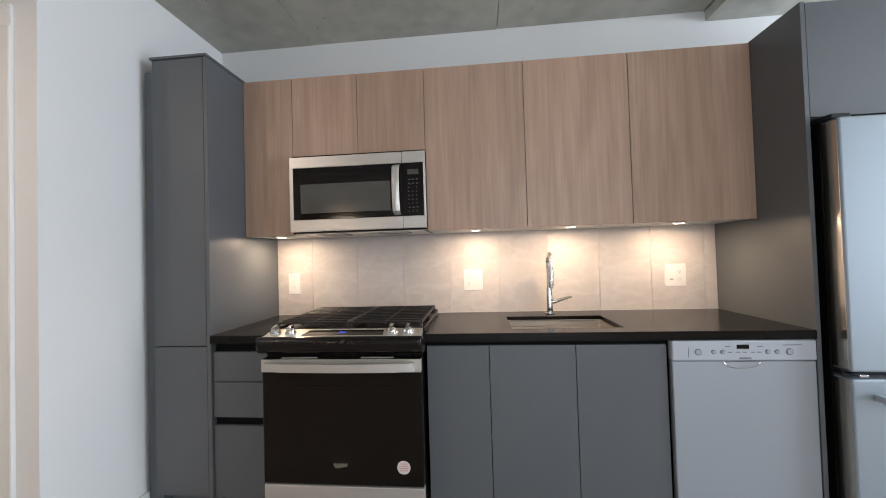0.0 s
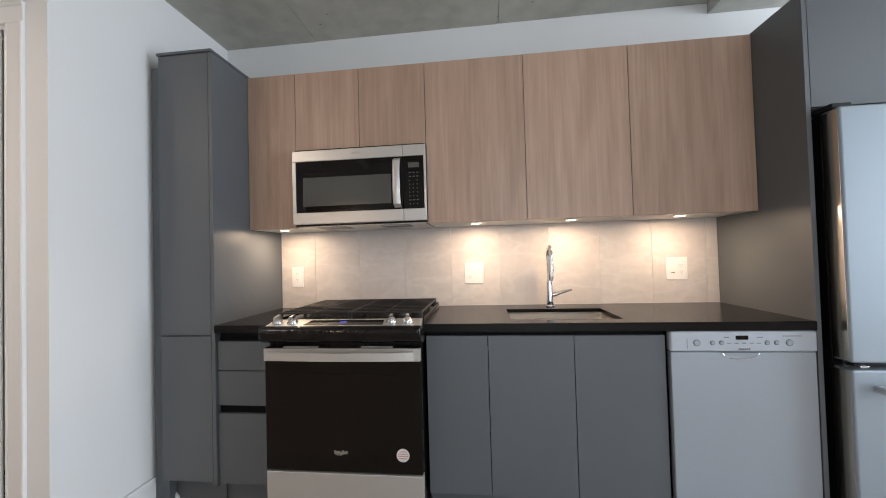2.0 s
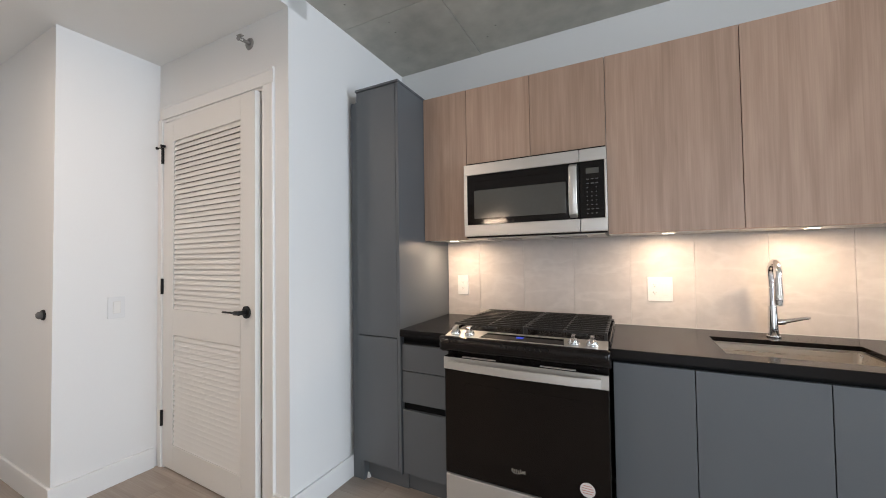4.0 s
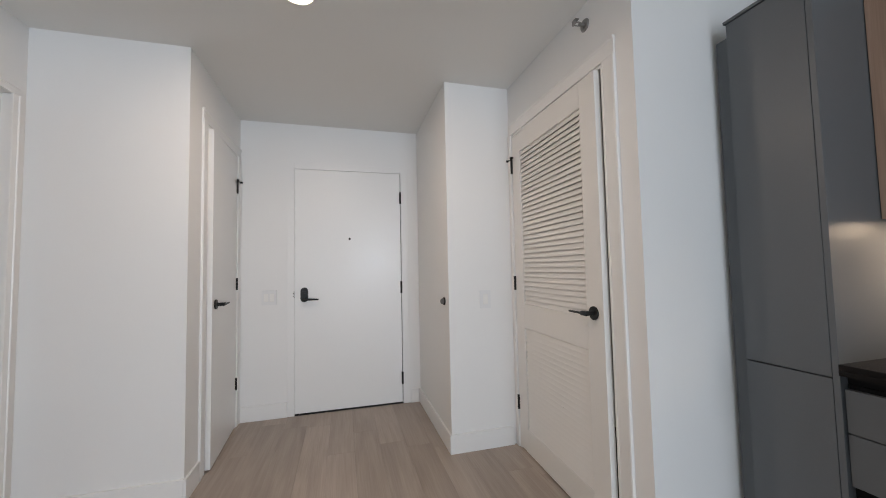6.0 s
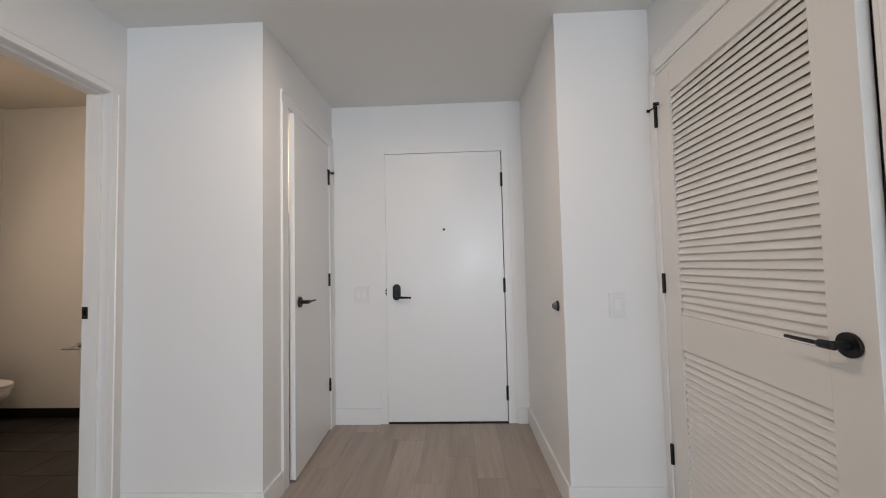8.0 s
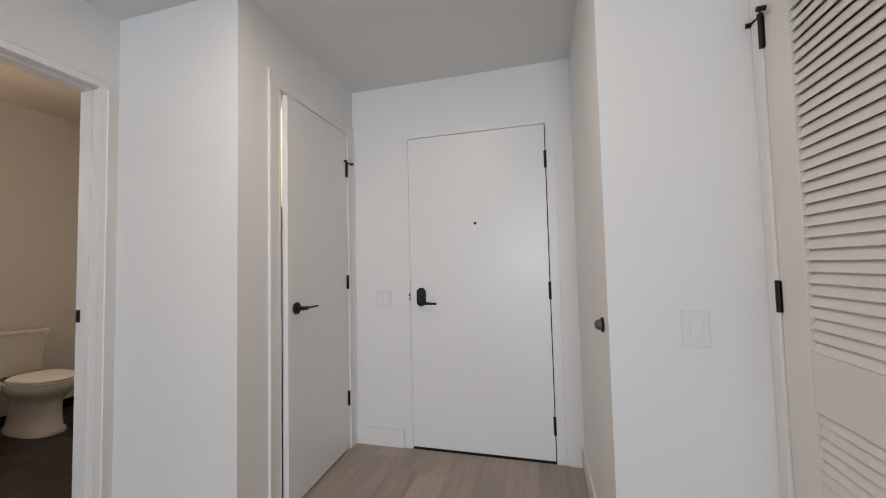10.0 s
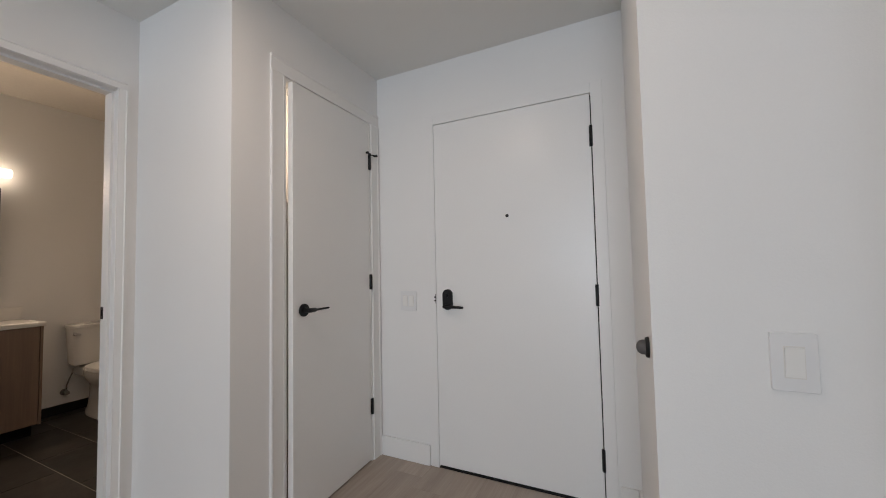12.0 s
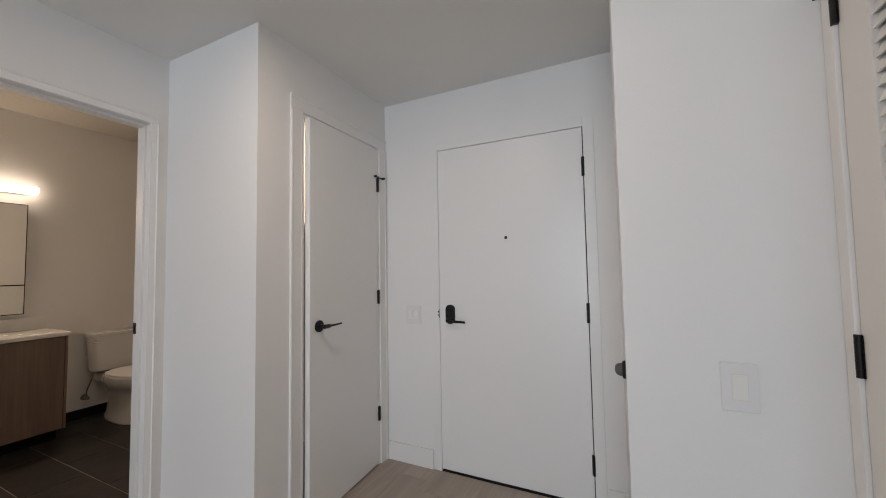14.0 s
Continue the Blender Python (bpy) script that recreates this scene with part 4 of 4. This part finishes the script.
outlet(0.412, 0.492, [("duplex", 0.452)])
outlet(1.573, 1.693, [("duplex", 1.608), ("plain", 1.660)])
outlet(2.784, 2.905, [("switch", 2.822), ("duplex", 2.869)])


# ---- doors of the hall ----
def hinge(parent, x, y, z, out, stop=False, h=0.100, side=1):
    """Black butt hinge: knuckle and the edges of its leaves; out is the way it stands out of the face, side the way to the door."""
    ox, oy = out
    p = (x + ox * 0.006, y + oy * 0.006)
    bms = [rod((p[0], p[1], z - h / 2), (p[0], p[1], z + h / 2), 0.0075, seg=12, bevel=0.001)]
    for k in range(1, 5):
        zz = z - h / 2 + h * k / 5
        bms.append(rod((p[0], p[1], zz - 0.0006), (p[0], p[1], zz + 0.0006), 0.0079, seg=12))
    ax = (0, 1) if ox else (1, 0)
    bms.append(box(*sorted((x - ax[0] * 0.011 - abs(ox) * 0.001, x + ax[0] * 0.011 + ox * 0.002)), *sorted((y - ax[1] * 0.011 - abs(oy) * 0.001, y + ax[1] * 0.011 + oy * 0.002)), z - h / 2 + 0.001, z + h / 2 - 0.001))
    hg = part("hinge", join(*bms), BLACK, parent, "matt black butt hinge")
    if stop:
        t = Vector((ax[0], ax[1], 0)) * side
        c = Vector((p[0], p[1], z + h / 2 + 0.006))
        o = Vector((ox, oy, 0))
        part("door_stop", join(rod(c - Vector((0, 0, 0.006)), c + Vector((0, 0, 0.008)), 0.009, seg=12), tube([c - t * 0.045 + o * 0.012, c, c + t * 0.045 + o * 0.020], 0.004, seg=8), rod(c - t * 0.045 + o * 0.004, c - t * 0.045 + o * 0.020, 0.008, seg=10), rod(c + t * 0.045 + o * 0.006, c + t * 0.045 + o * 0.030, 0.008, seg=10)), BLACK, hg, "hinge-pin door stop")
    return hg


def lever(parent, x, y, z, out, way):
    """Round rose, neck and a slim lever; out along y, way along x."""
    lv = part("lever_rose", join(rod((x, y, z), (x, y + out * 0.010, z), 0.033, seg=32, bevel=0.002)), BLACK, parent, "matt black round rose")
    part("lever_handle", join(rod((x, y + out * 0.009, z), (x, y + out * 0.052, z), 0.0115, seg=16), tube([(x - way * 0.012, y + out * 0.050, z), (x - way * 0.010, y + out * 0.050, z), (x + way * 0.026, y + out * 0.053, z), (x + way * 0.034, y + out * 0.054, z)], [0.007, 0.0115, 0.0115, 0.007], seg=14), tube([(x + way * 0.030, y + out * 0.054, z), (x + way * 0.08, y + out * 0.056, z), (x + way * 0.130, y + out * 0.055, z), (x + way * 0.132, y + out * 0.055, z)], [0.0062, 0.0056, 0.005, 0.003], seg=10)), BLACK, lv, "matt black lever")
    return lv


# louvred closet door, hinged by the return wall, standing ajar
LX0, LX1, LZ1 = -1.206, -0.255, 2.214
LY = LOUV - 0.002
ld = thing("louvre_door", (LX0, LY, 0), "white louvred closet door standing slightly ajar", "door", turn=-1.95)
P0, P1 = -1.085, -0.382
for nm, b in (("stile", (LX0, P0, 0.012, LZ1)), ("stile", (P1, LX1, 0.012, LZ1)), ("top_rail", (P0, P1, 2.082, LZ1)), ("lock_rail", (P0, P1, 0.850, 1.012)), ("bottom_rail", (P0, P1, 0.012, 0.165))):
    part(nm, box(b[0], b[1], LY, LY + 0.035, b[2], b[3], 0.0015), LOUVRE, ld)
slat_mesh = None
for z0, z1 in ((1.012, 2.082), (0.165, 0.850)):
    n = round((z1 - z0) / 0.0318)
    for i in range(n):
        z = z0 + (z1 - z0) * (i + 0.5) / n
        if slat_mesh is None:
            # one tilted slat: its outer edge hangs lower than the inner
            c = Vector((LX0, LY, 0))
            bm = loft([[(x, 0.0032, -0.0150), (x, 0.0070, -0.0156), (x, 0.0185, 0.0146), (x, 0.0150, 0.0162), (x, 0.0040, -0.0120)] for x in (P0 - LX0, P1 - LX0)])
            slat_mesh = finish("slat", bm, LOUVRE)
        s = new("slat", slat_mesh)
        s.parent = ld
        s.location = (0, 0, z)
lever(ld, -0.322, LY, 1.038, -1, -1)
for hz, st in ((2.000, True), (1.153, False), (0.312, False)):
    hinge(ld, LX0 - 0.004, LY, hz, (0, -1), st)

# flush coat closet door, ajar
CX0, CX1, CZ1 = -2.190, -1.514, 2.236
CY = COAT + 0.002
cd = thing("closet_door", (CX0, CY, 0), "plain white flush closet door slightly ajar", "door", turn=2.8)
part("leaf", box(CX0, CX1, CY - 0.035, CY, 0.012, CZ1, 0.0015), DOOR, cd)
lever(cd, -1.585, CY, 1.058, 1, -1)
for hz, st in ((1.985, True), (1.174, False), (0.354, False)):
    hinge(cd, CX0 - 0.004, CY, hz, (0, 1), st, side=-1)
shelf = thing("closet_shelf", (-1.8, 0.75, 1.66), "white wire-edge shelf inside the coat closet", "shelf")
part("board", box(-2.298, BOXX - 0.122, BATH + 0.001, COAT - 0.22, 1.66, 1.68, 0.002), LINER, shelf)
part("rail", rod((-2.298, 0.70, 1.60), (BOXX - 0.122, 0.70, 1.60), 0.014), NICKEL, shelf)
cl = thing("closet_light", (-1.85, 0.75, 2.50), "small round lit closet ceiling light", "lamp")
part("base", rod((-1.85, 0.75, HALLZ), (-1.85, 0.75, 2.585), 0.07, seg=24, bevel=0.004), PLASTIC, cl)
part("globe", rod((-1.85, 0.75, 2.5845), (-1.85, 0.75, 2.55), 0.06, 0.045, 24, 0.008), LENS, cl)

# entrance door
ed = thing("entrance_door", (ENT, 2.605, 0), "flat white entrance door with black lock, closed", "door")
part("leaf", box(ENT - 0.050, ENT - 0.004, 1.6440, 2.602, 0.014, 2.1985, 0.0012), DOOR, ed)
# dark strip added as the shade of the hinge-side gap
part("edge_gap", box(ENT - 0.055, ENT - 0.030, 2.602, 2.608, 0.014, 2.2), SHADOWGAP, ed, "near-black strip standing for the shade in the door gap")
part("peephole", join(rod((ENT - 0.004, 2.124, 1.562), (ENT - 0.001, 2.124, 1.562), 0.010, seg=20), ), BLACK, ed, "round black peephole")
esc = part("lock_plate", plate("x", 1.694, 1.758, 0.992, 1.122, ENT - 0.004, ENT + 0.018, 0.031), BLACK, ed, "rounded matt black lock plate")
part("thumb_turn", join(rod((ENT + 0.018, 1.726, 1.083), (ENT + 0.026, 1.726, 1.083), 0.013, seg=20, bevel=0.001), box(ENT + 0.025, ENT + 0.036, 1.7235, 1.7285, 1.071, 1.095, 0.001)), BLACK, esc)
part("lever_handle", join(rod((ENT + 0.017, 1.726, 1.018), (ENT + 0.058, 1.726, 1.018), 0.011, seg=16), tube([(ENT + 0.052, 1.716, 1.018), (ENT + 0.055, 1.76, 1.017), (ENT + 0.055, 1.85, 1.014)], [0.0105, 0.010, 0.007], seg=12)), BLACK, esc)
part("strike", join(box(ENT - 0.006, ENT + 0.0075, 1.6405, 1.6435, 1.03, 1.09), box(ENT + 0.006, ENT + 0.0072, 1.632, 1.641, 1.066, 1.076), box(ENT + 0.006, ENT + 0.0072, 1.632, 1.641, 1.044, 1.052)), BLACK, ed)
for hz in (1.961, 1.098, 0.238):
    hinge(ed, ENT - 0.002, 2.605, hz, (1, 0), h=0.115)
part("sweep", box(ENT - 0.040, ENT - 0.010, 1.65, 2.60, 0.006, 0.014), BLACK, ed)

# black strike on the bathroom jamb
sp = thing("strike_plate", (-1.127, 0.345, 1.035), "small matt black strike plate on the door jamb", "strike plate")
part("plate", box(-1.1275, -1.1255, 0.306, 0.336, 1.036, 1.098, 0.0005), BLACK, sp)
part("latch_hole", box(-1.1256, -1.1250, 0.314, 0.328, 1.052, 1.082), SHADOWGAP, sp)

# wall bumper by the entrance
bp = thing("door_bumper", (-1.372, JUTY, 1.01), "black wall door bumper with grey rubber dome", "door bumper")
part("base", rod((-1.372, JUTY, 1.030), (-1.372, JUTY - 0.010, 1.030), 0.030, 0.027, 28, 0.002), BLACK, bp)
part("dome", loft([[(-1.372 + r * math.cos(a), JUTY - d, 1.030 + r * math.sin(a)) for a in [2 * math.pi * k / 24 for k in range(24)]] for d, r in ((0.010, 0.021), (0.020, 0.020), (0.027, 0.016), (0.031, 0.010), (0.0325, 0.003))]), RUBBER, bp)


def switch(y0, y1, x, rockers, label):
    s = thing("light_switch", (x, (y0 + y1) / 2, 0.976), label, "light switch")
    part("cover", plate("x", y0, y1, 0.978, 1.107, x - 0.0005, x + 0.006, 0.004), SWITCH, s)
    for u in rockers:
        part("rocker", loft([[(x + d0, u - 0.0165, 1.010), (x + d0, u + 0.0165, 1.010), (x + d1, u + 0.0165, 1.075), (x + d1, u - 0.0165, 1.075)] for d0, d1 in ((0.005, 0.005), (0.0068, 0.0095))]), PLASTIC, s)
        part("rocker_frame", join(box(x + 0.0055, x + 0.0064, u - 0.0185, u - 0.0167, 1.007, 1.078), box(x + 0.0055, x + 0.0064, u + 0.0167, u + 0.0185, 1.007, 1.078), box(x + 0.0055, x + 0.0064, u - 0.0167, u + 0.0167, 1.0755, 1.078), box(x + 0.0055, x + 0.0064, u - 0.0167, u + 0.0167, 1.007, 1.0095)), LINER, s)


switch(3.0045, 3.0875, JUTX, [3.046], "white single rocker light switch on the wall")
switch(1.376, 1.496, ENT, [1.412, 1.460], "white double rocker light switch beside the entrance door")

# hall ceiling light and sprinkler
hl = thing("hall_ceiling_light", (HALL[0], HALL[1], 2.600), "round flush white lit ceiling light in the hall", "ceiling light")
part("trim_ring", rod((HALL[0], HALL[1], HALLZ), (HALL[0], HALL[1], 2.604), 0.09, 0.086, 40, 0.003), PLASTIC, hl)
part("lens", rod((HALL[0], HALL[1], 2.6038), (HALL[0], HALL[1], 2.599), 0.075, 0.070, 40, 0.002), LENS, hl, "glowing lens")
sk = thing("sprinkler", (-0.345, LOUV, 2.48), "sidewall fire sprinkler with steel escutcheon", "sprinkler")
part("escutcheon", rod((-0.345, LOUV, 2.502), (-0.345, LOUV - 0.008, 2.502), 0.034, 0.028, 28, 0.002), DULLSTEEL, sk)
part("nozzle", join(rod((-0.345, LOUV - 0.007, 2.502), (-0.345, LOUV - 0.035, 2.502), 0.011, 0.009, 14), tube([(-0.357, LOUV - 0.03, 2.502), (-0.359, LOUV - 0.05, 2.502), (-0.346, LOUV - 0.064, 2.502)], 0.003, seg=8), tube([(-0.333, LOUV - 0.03, 2.502), (-0.331, LOUV - 0.05, 2.502), (-0.344, LOUV - 0.064, 2.502)], 0.003, seg=8)), DULLSTEEL, sk)
part("deflector", join(rod((-0.345, LOUV - 0.064, 2.502), (-0.345, LOUV - 0.067, 2.502), 0.015, seg=14), box(-0.362, -0.328, LOUV - 0.067, LOUV - 0.045, 2.517, 2.519)), DULLSTEEL, sk)

# ---- bathroom ----
vn = thing("bathroom_vanity", (-0.85, -1.68, 0), "oak-fronted bathroom vanity with white top", "vanity")
part("body", box(-1.452, -0.25, -1.450, -1.921, 0.100, 0.862, 0.001), VANITY, vn)
for a, b in ((-1.434, -0.843), (-0.841, -0.25)):
    part("door", box(a, b, -1.449, -1.431, 0.104, 0.858, 0.0012), VANITY, vn)
part("side_panel", box(-1.4535, -1.4365, -1.4485, -1.4275, 0.100, 0.862, 0.001), VANITY, vn)
part("toe_kick", box(-1.43, -0.27, -1.53, -1.90, 0.0, 0.099), SHADOWGAP, vn)
part("top", box(-1.466, -0.235, -1.412, -1.9195, 0.8625, 0.893, 0.003), QUARTZ, vn, "white stone top")
part("splash_back", box(-1.466, -0.235, -1.9195, -1.900, 0.8935, 1.000, 0.002), QUARTZ, vn)
bf = thing("bathroom_faucet", (-0.95, -1.84, 0.893), "chrome single-lever basin faucet", "faucet")
part("body", join(rod((-0.95, -1.84, 0.8932), (-0.95, -1.84, 1.01), 0.022, bevel=0.002), tube([(-0.95, -1.84, 0.98), (-0.95, -1.79, 0.995), (-0.95, -1.73, 0.985)], 0.012)), CHROME, bf)

mc = thing("mirror_cabinet", (-0.86, -1.86, 1.06), "mirrored medicine cabinet on the bathroom wall", "mirror cabinet")
part("body", box(-1.304, -0.392, -1.828, -1.919, 1.040, 1.982, 0.001), BLACK, mc, "dark edge")
for z0, z1 in ((1.047, 1.284), (1.293, 1.975)):
    part("mirror", box(-1.297, -0.396, -1.8415, -1.822, z0, z1, 0.0015), MIRROR, mc)
vl = thing("vanity_light", (-0.93, -1.86, 2.08), "glowing tubular vanity light bar", "wall lamp")
part("backplate", box(-1.33, -0.50, -1.895, -1.9195, 2.08, 2.15, 0.004), NICKEL, vl)
part("diffuser", tube([(-1.366, -1.858, 2.115), (-1.364, -1.858, 2.115), (-1.356, -1.858, 2.115), (-0.47, -1.858, 2.115), (-0.462, -1.858, 2.115), (-0.46, -1.858, 2.115)], [0.018, 0.032, 0.036, 0.036, 0.032, 0.018], seg=20), TUBE, vl, "lit white diffuser")

TX = -1.918
tl = thing("toilet", (TX, -1.6, 0), "white two-piece toilet with closed lid", "toilet")


def oval(cx, cy, rx, ryf, ryb, z, n=28, sq=2.4):
    ring = []
    for k in range(n):
        a = 2 * math.pi * k / n
        c, s = math.cos(a), math.sin(a)
        c2, s2 = math.copysign(abs(c) ** (2 / sq), c), math.copysign(abs(s) ** (2 / sq), s)
        ring.append((cx + rx * c2, cy + (ryf if s > 0 else ryb) * s2, z))
    return ring


part("tank", loft([oval(TX, -1.815, rx, ry, ry, z, sq=7) for rx, ry, z in ((0.162, 0.070, 0.437), (0.170, 0.080, 0.448), (0.190, 0.092, 0.770))]), CHINA, tl)
part("tank_lid", loft([oval(TX, -1.813, rx, ry, ry, z, sq=7) for rx, ry, z in ((0.195, 0.097, 0.7705), (0.199, 0.101, 0.775), (0.199, 0.101, 0.799), (0.193, 0.095, 0.805))]), CHINA, tl)
part("tank_gasket", rod((TX, -1.80, 0.409), (TX, -1.80, 0.438), 0.05, seg=20), SHADOWGAP, tl)
bowl = [(0.122, 0.238, 0.34, 0.0), (0.122, 0.238, 0.34, 0.026), (0.106, 0.214, 0.33, 0.050), (0.101, 0.200, 0.30, 0.15), (0.106, 0.202, 0.28, 0.245), (0.122, 0.232, 0.26, 0.290), (0.152, 0.292, 0.25, 0.328), (0.168, 0.328, 0.25, 0.370), (0.171, 0.336, 0.25, 0.400), (0.169, 0.333, 0.25, 0.415)]
part("bowl", loft([oval(TX, -1.48, rx, f, b, z) for rx, f, b, z in bowl]), CHINA, tl)
part("seat", loft([oval(TX, -1.47, rx, f, b, z) for rx, f, b, z in ((0.166, 0.330, 0.19, 0.4155), (0.173, 0.338, 0.195, 0.421), (0.173, 0.338, 0.195, 0.430), (0.169, 0.333, 0.19, 0.434))]), PLASTIC, tl)
part("lid", loft([oval(TX, -1.47, rx, f, b, z) for rx, f, b, z in ((0.168, 0.332, 0.19, 0.4345), (0.175, 0.340, 0.195, 0.441), (0.174, 0.339, 0.195, 0.452), (0.155, 0.305, 0.175, 0.461), (0.085, 0.17, 0.1, 0.464))]), PLASTIC, tl)
part("deck", box(TX - 0.12, TX + 0.12, -1.90, -1.64, 0.33, 0.412, 0.02), CHINA, tl)
part("flush_lever", join(rod((TX + 0.178, -1.726, 0.728), (TX + 0.178, -1.702, 0.728), 0.015, bevel=0.002), tube([(TX + 0.196, -1.704, 0.729), (TX + 0.170, -1.699, 0.726), (TX + 0.142, -1.702, 0.720)], [0.010, 0.009, 0.007])), CHROME, tl)
sv = thing("supply_valve", (-1.745, -1.90, 0.17), "chrome toilet supply valve with hose", "valve")
part("stop", join(rod((-1.745, -1.9195, 0.19), (-1.745, -1.914, 0.19), 0.028, bevel=0.001), rod((-1.745, -1.914, 0.19), (-1.745, -1.86, 0.19), 0.010), rod((-1.745, -1.86, 0.19), (-1.745, -1.835, 0.19), 0.018, 0.015, bevel=0.002)), DULLSTEEL, sv)
part("hose", tube([(-1.745, -1.87, 0.195), (-1.745, -1.868, 0.25), (-1.76, -1.86, 0.31), (-1.775, -1.85, 0.36), (-1.78, -1.84, 0.402)], 0.006, seg=10), NICKEL, sv)

tp = thing("paper_holder", (-2.48, -1.15, 0.60), "chrome toilet paper holder, empty", "paper holder")
part("rose", rod((-2.48, -1.15, 0.632), (-2.468, -1.15, 0.632), 0.025, 0.022, 24, 0.002), CHROME, tp)
part("arm", tube([(-2.469, -1.15, 0.630), (-2.42, -1.15, 0.626), (-2.405, -1.15, 0.612)], 0.009), CHROME, tp)
part("bar", rod((-2.405, -1.235, 0.612), (-2.405, -1.075, 0.612), 0.008, bevel=0.001), CHROME, tp)
tb = thing("towel_bar", (-2.48, -0.62, 1.25), "slim chrome towel bar on the bathroom wall", "towel bar")
for ty in (-0.86, -0.38):
    part("post", rod((-2.48, ty, 1.268), (-2.415, ty, 1.268), 0.010, bevel=0.001), CHROME, tb)
part("bar", rod((-2.42, -0.89, 1.268), (-2.42, -0.35, 1.268), 0.008), CHROME, tb)

# ---- floor and wall pieces ----
def piece_mesh(cache, key, dims, material, bevel):
    if key not in cache:
        sx, sy, sz = dims
        bm = bmesh.new()
        b = bevel
        lo, hi = [], []
        for u, v in ((0, 0), (sx, 0), (sx, sy), (0, sy)):
            lo.append((u, v, -sz))
        rings = [lo, [(u, v, -b) for u, v, _ in lo], [(min(max(u, b), sx - b), min(max(v, b), sy - b), 0) for u, v, _ in lo]]
        rows = [[bm.verts.new(p) for p in ring] for ring in rings]
        for a, c in zip(rows, rows[1:]):
            for i in range(4):
                bm.faces.new((a[i], a[(i + 1) % 4], c[(i + 1) % 4], c[i]))
        bm.faces.new(rows[-1])
        cache[key] = finish(material.name + "_piece", bm, material, smooth=False)
    return cache[key]


cache = {}
WID, LEN = 0.1815, 1.222
row = 0
y = BATH - 0.12
rng = random.Random(4)
spans = []
while y < 4.33:
    y1 = min(y + WID, 4.40)
    spans.append((ENT - 0.06 if y < LOUV + 0.05 else WX - 0.05, 6.55, y, y1))
    y = y1
y = BATH - 0.12
while y > -2.50:
    y0 = max(y - WID, -2.56)
    spans.append((1.55, 6.55, y0, y))
    y = y0
for x0, x1, y0, y1 in spans:
    x = x0 - rng.uniform(0.15, 1.1)
    while x < x1:
        a, b = max(x, x0), min(x + LEN, x1)
        if b - a > 0.02:
            key = ("plank", round(b - a, 3), round(y1 - y0, 3))
            p = new("plank", piece_mesh(cache, key, (b - a - 0.0005, y1 - y0 - 0.0005, 0.0065), PLANK, 0.0006))
            p.parent, p.location = floor, (a, y0, 0)
        x += LEN
for i in range(9):
    for j in range(-1, 5):
        x0, y0 = max(-2.478, -1.28 - 0.305 * 4 + 0.305 * i), -0.90 - 0.61 * 2 + 0.61 * j + (0.0 if i % 2 else 0.305)
        x1, ya, yb = min(-1.28 - 0.305 * 3 + 0.305 * i, -0.002), max(y0, -1.918), min(y0 + 0.61, BATH - 0.122)
        if x1 - x0 > 0.02 and yb - ya > 0.02:
            t = new("tile", piece_mesh(cache, ("slate", round(x1 - x0, 3), round(yb - ya, 3)), (x1 - x0 - 0.005, yb - ya - 0.005, 0.0028), SLATE, 0.001))
            t.parent, t.location = bath_floor, (x0 + 0.0025, ya + 0.0025, 0)
# backsplash: upright 30 cm tiles over a grout bed
splash = structure("backsplash", box(PAN1, END, BACK - 0.006, BACK, 0.915, 1.430), GROUT, "grey stone-look porcelain backsplash in upright tiles", "backsplash")
joints = [PAN1] + [0.577 + 0.3047 * i for i in range(9)] + [END]
for a, b in zip(joints, joints[1:]):
    t = new("tile", piece_mesh(cache, ("splash", round(b - a, 3)), (b - a - 0.0024, 0.512, 0.004), TILE, 0.0008))
    t.parent = splash
    t.matrix_basis = pose(a + 0.0012, BACK - 0.010, 0.917, 90, 0, 0)
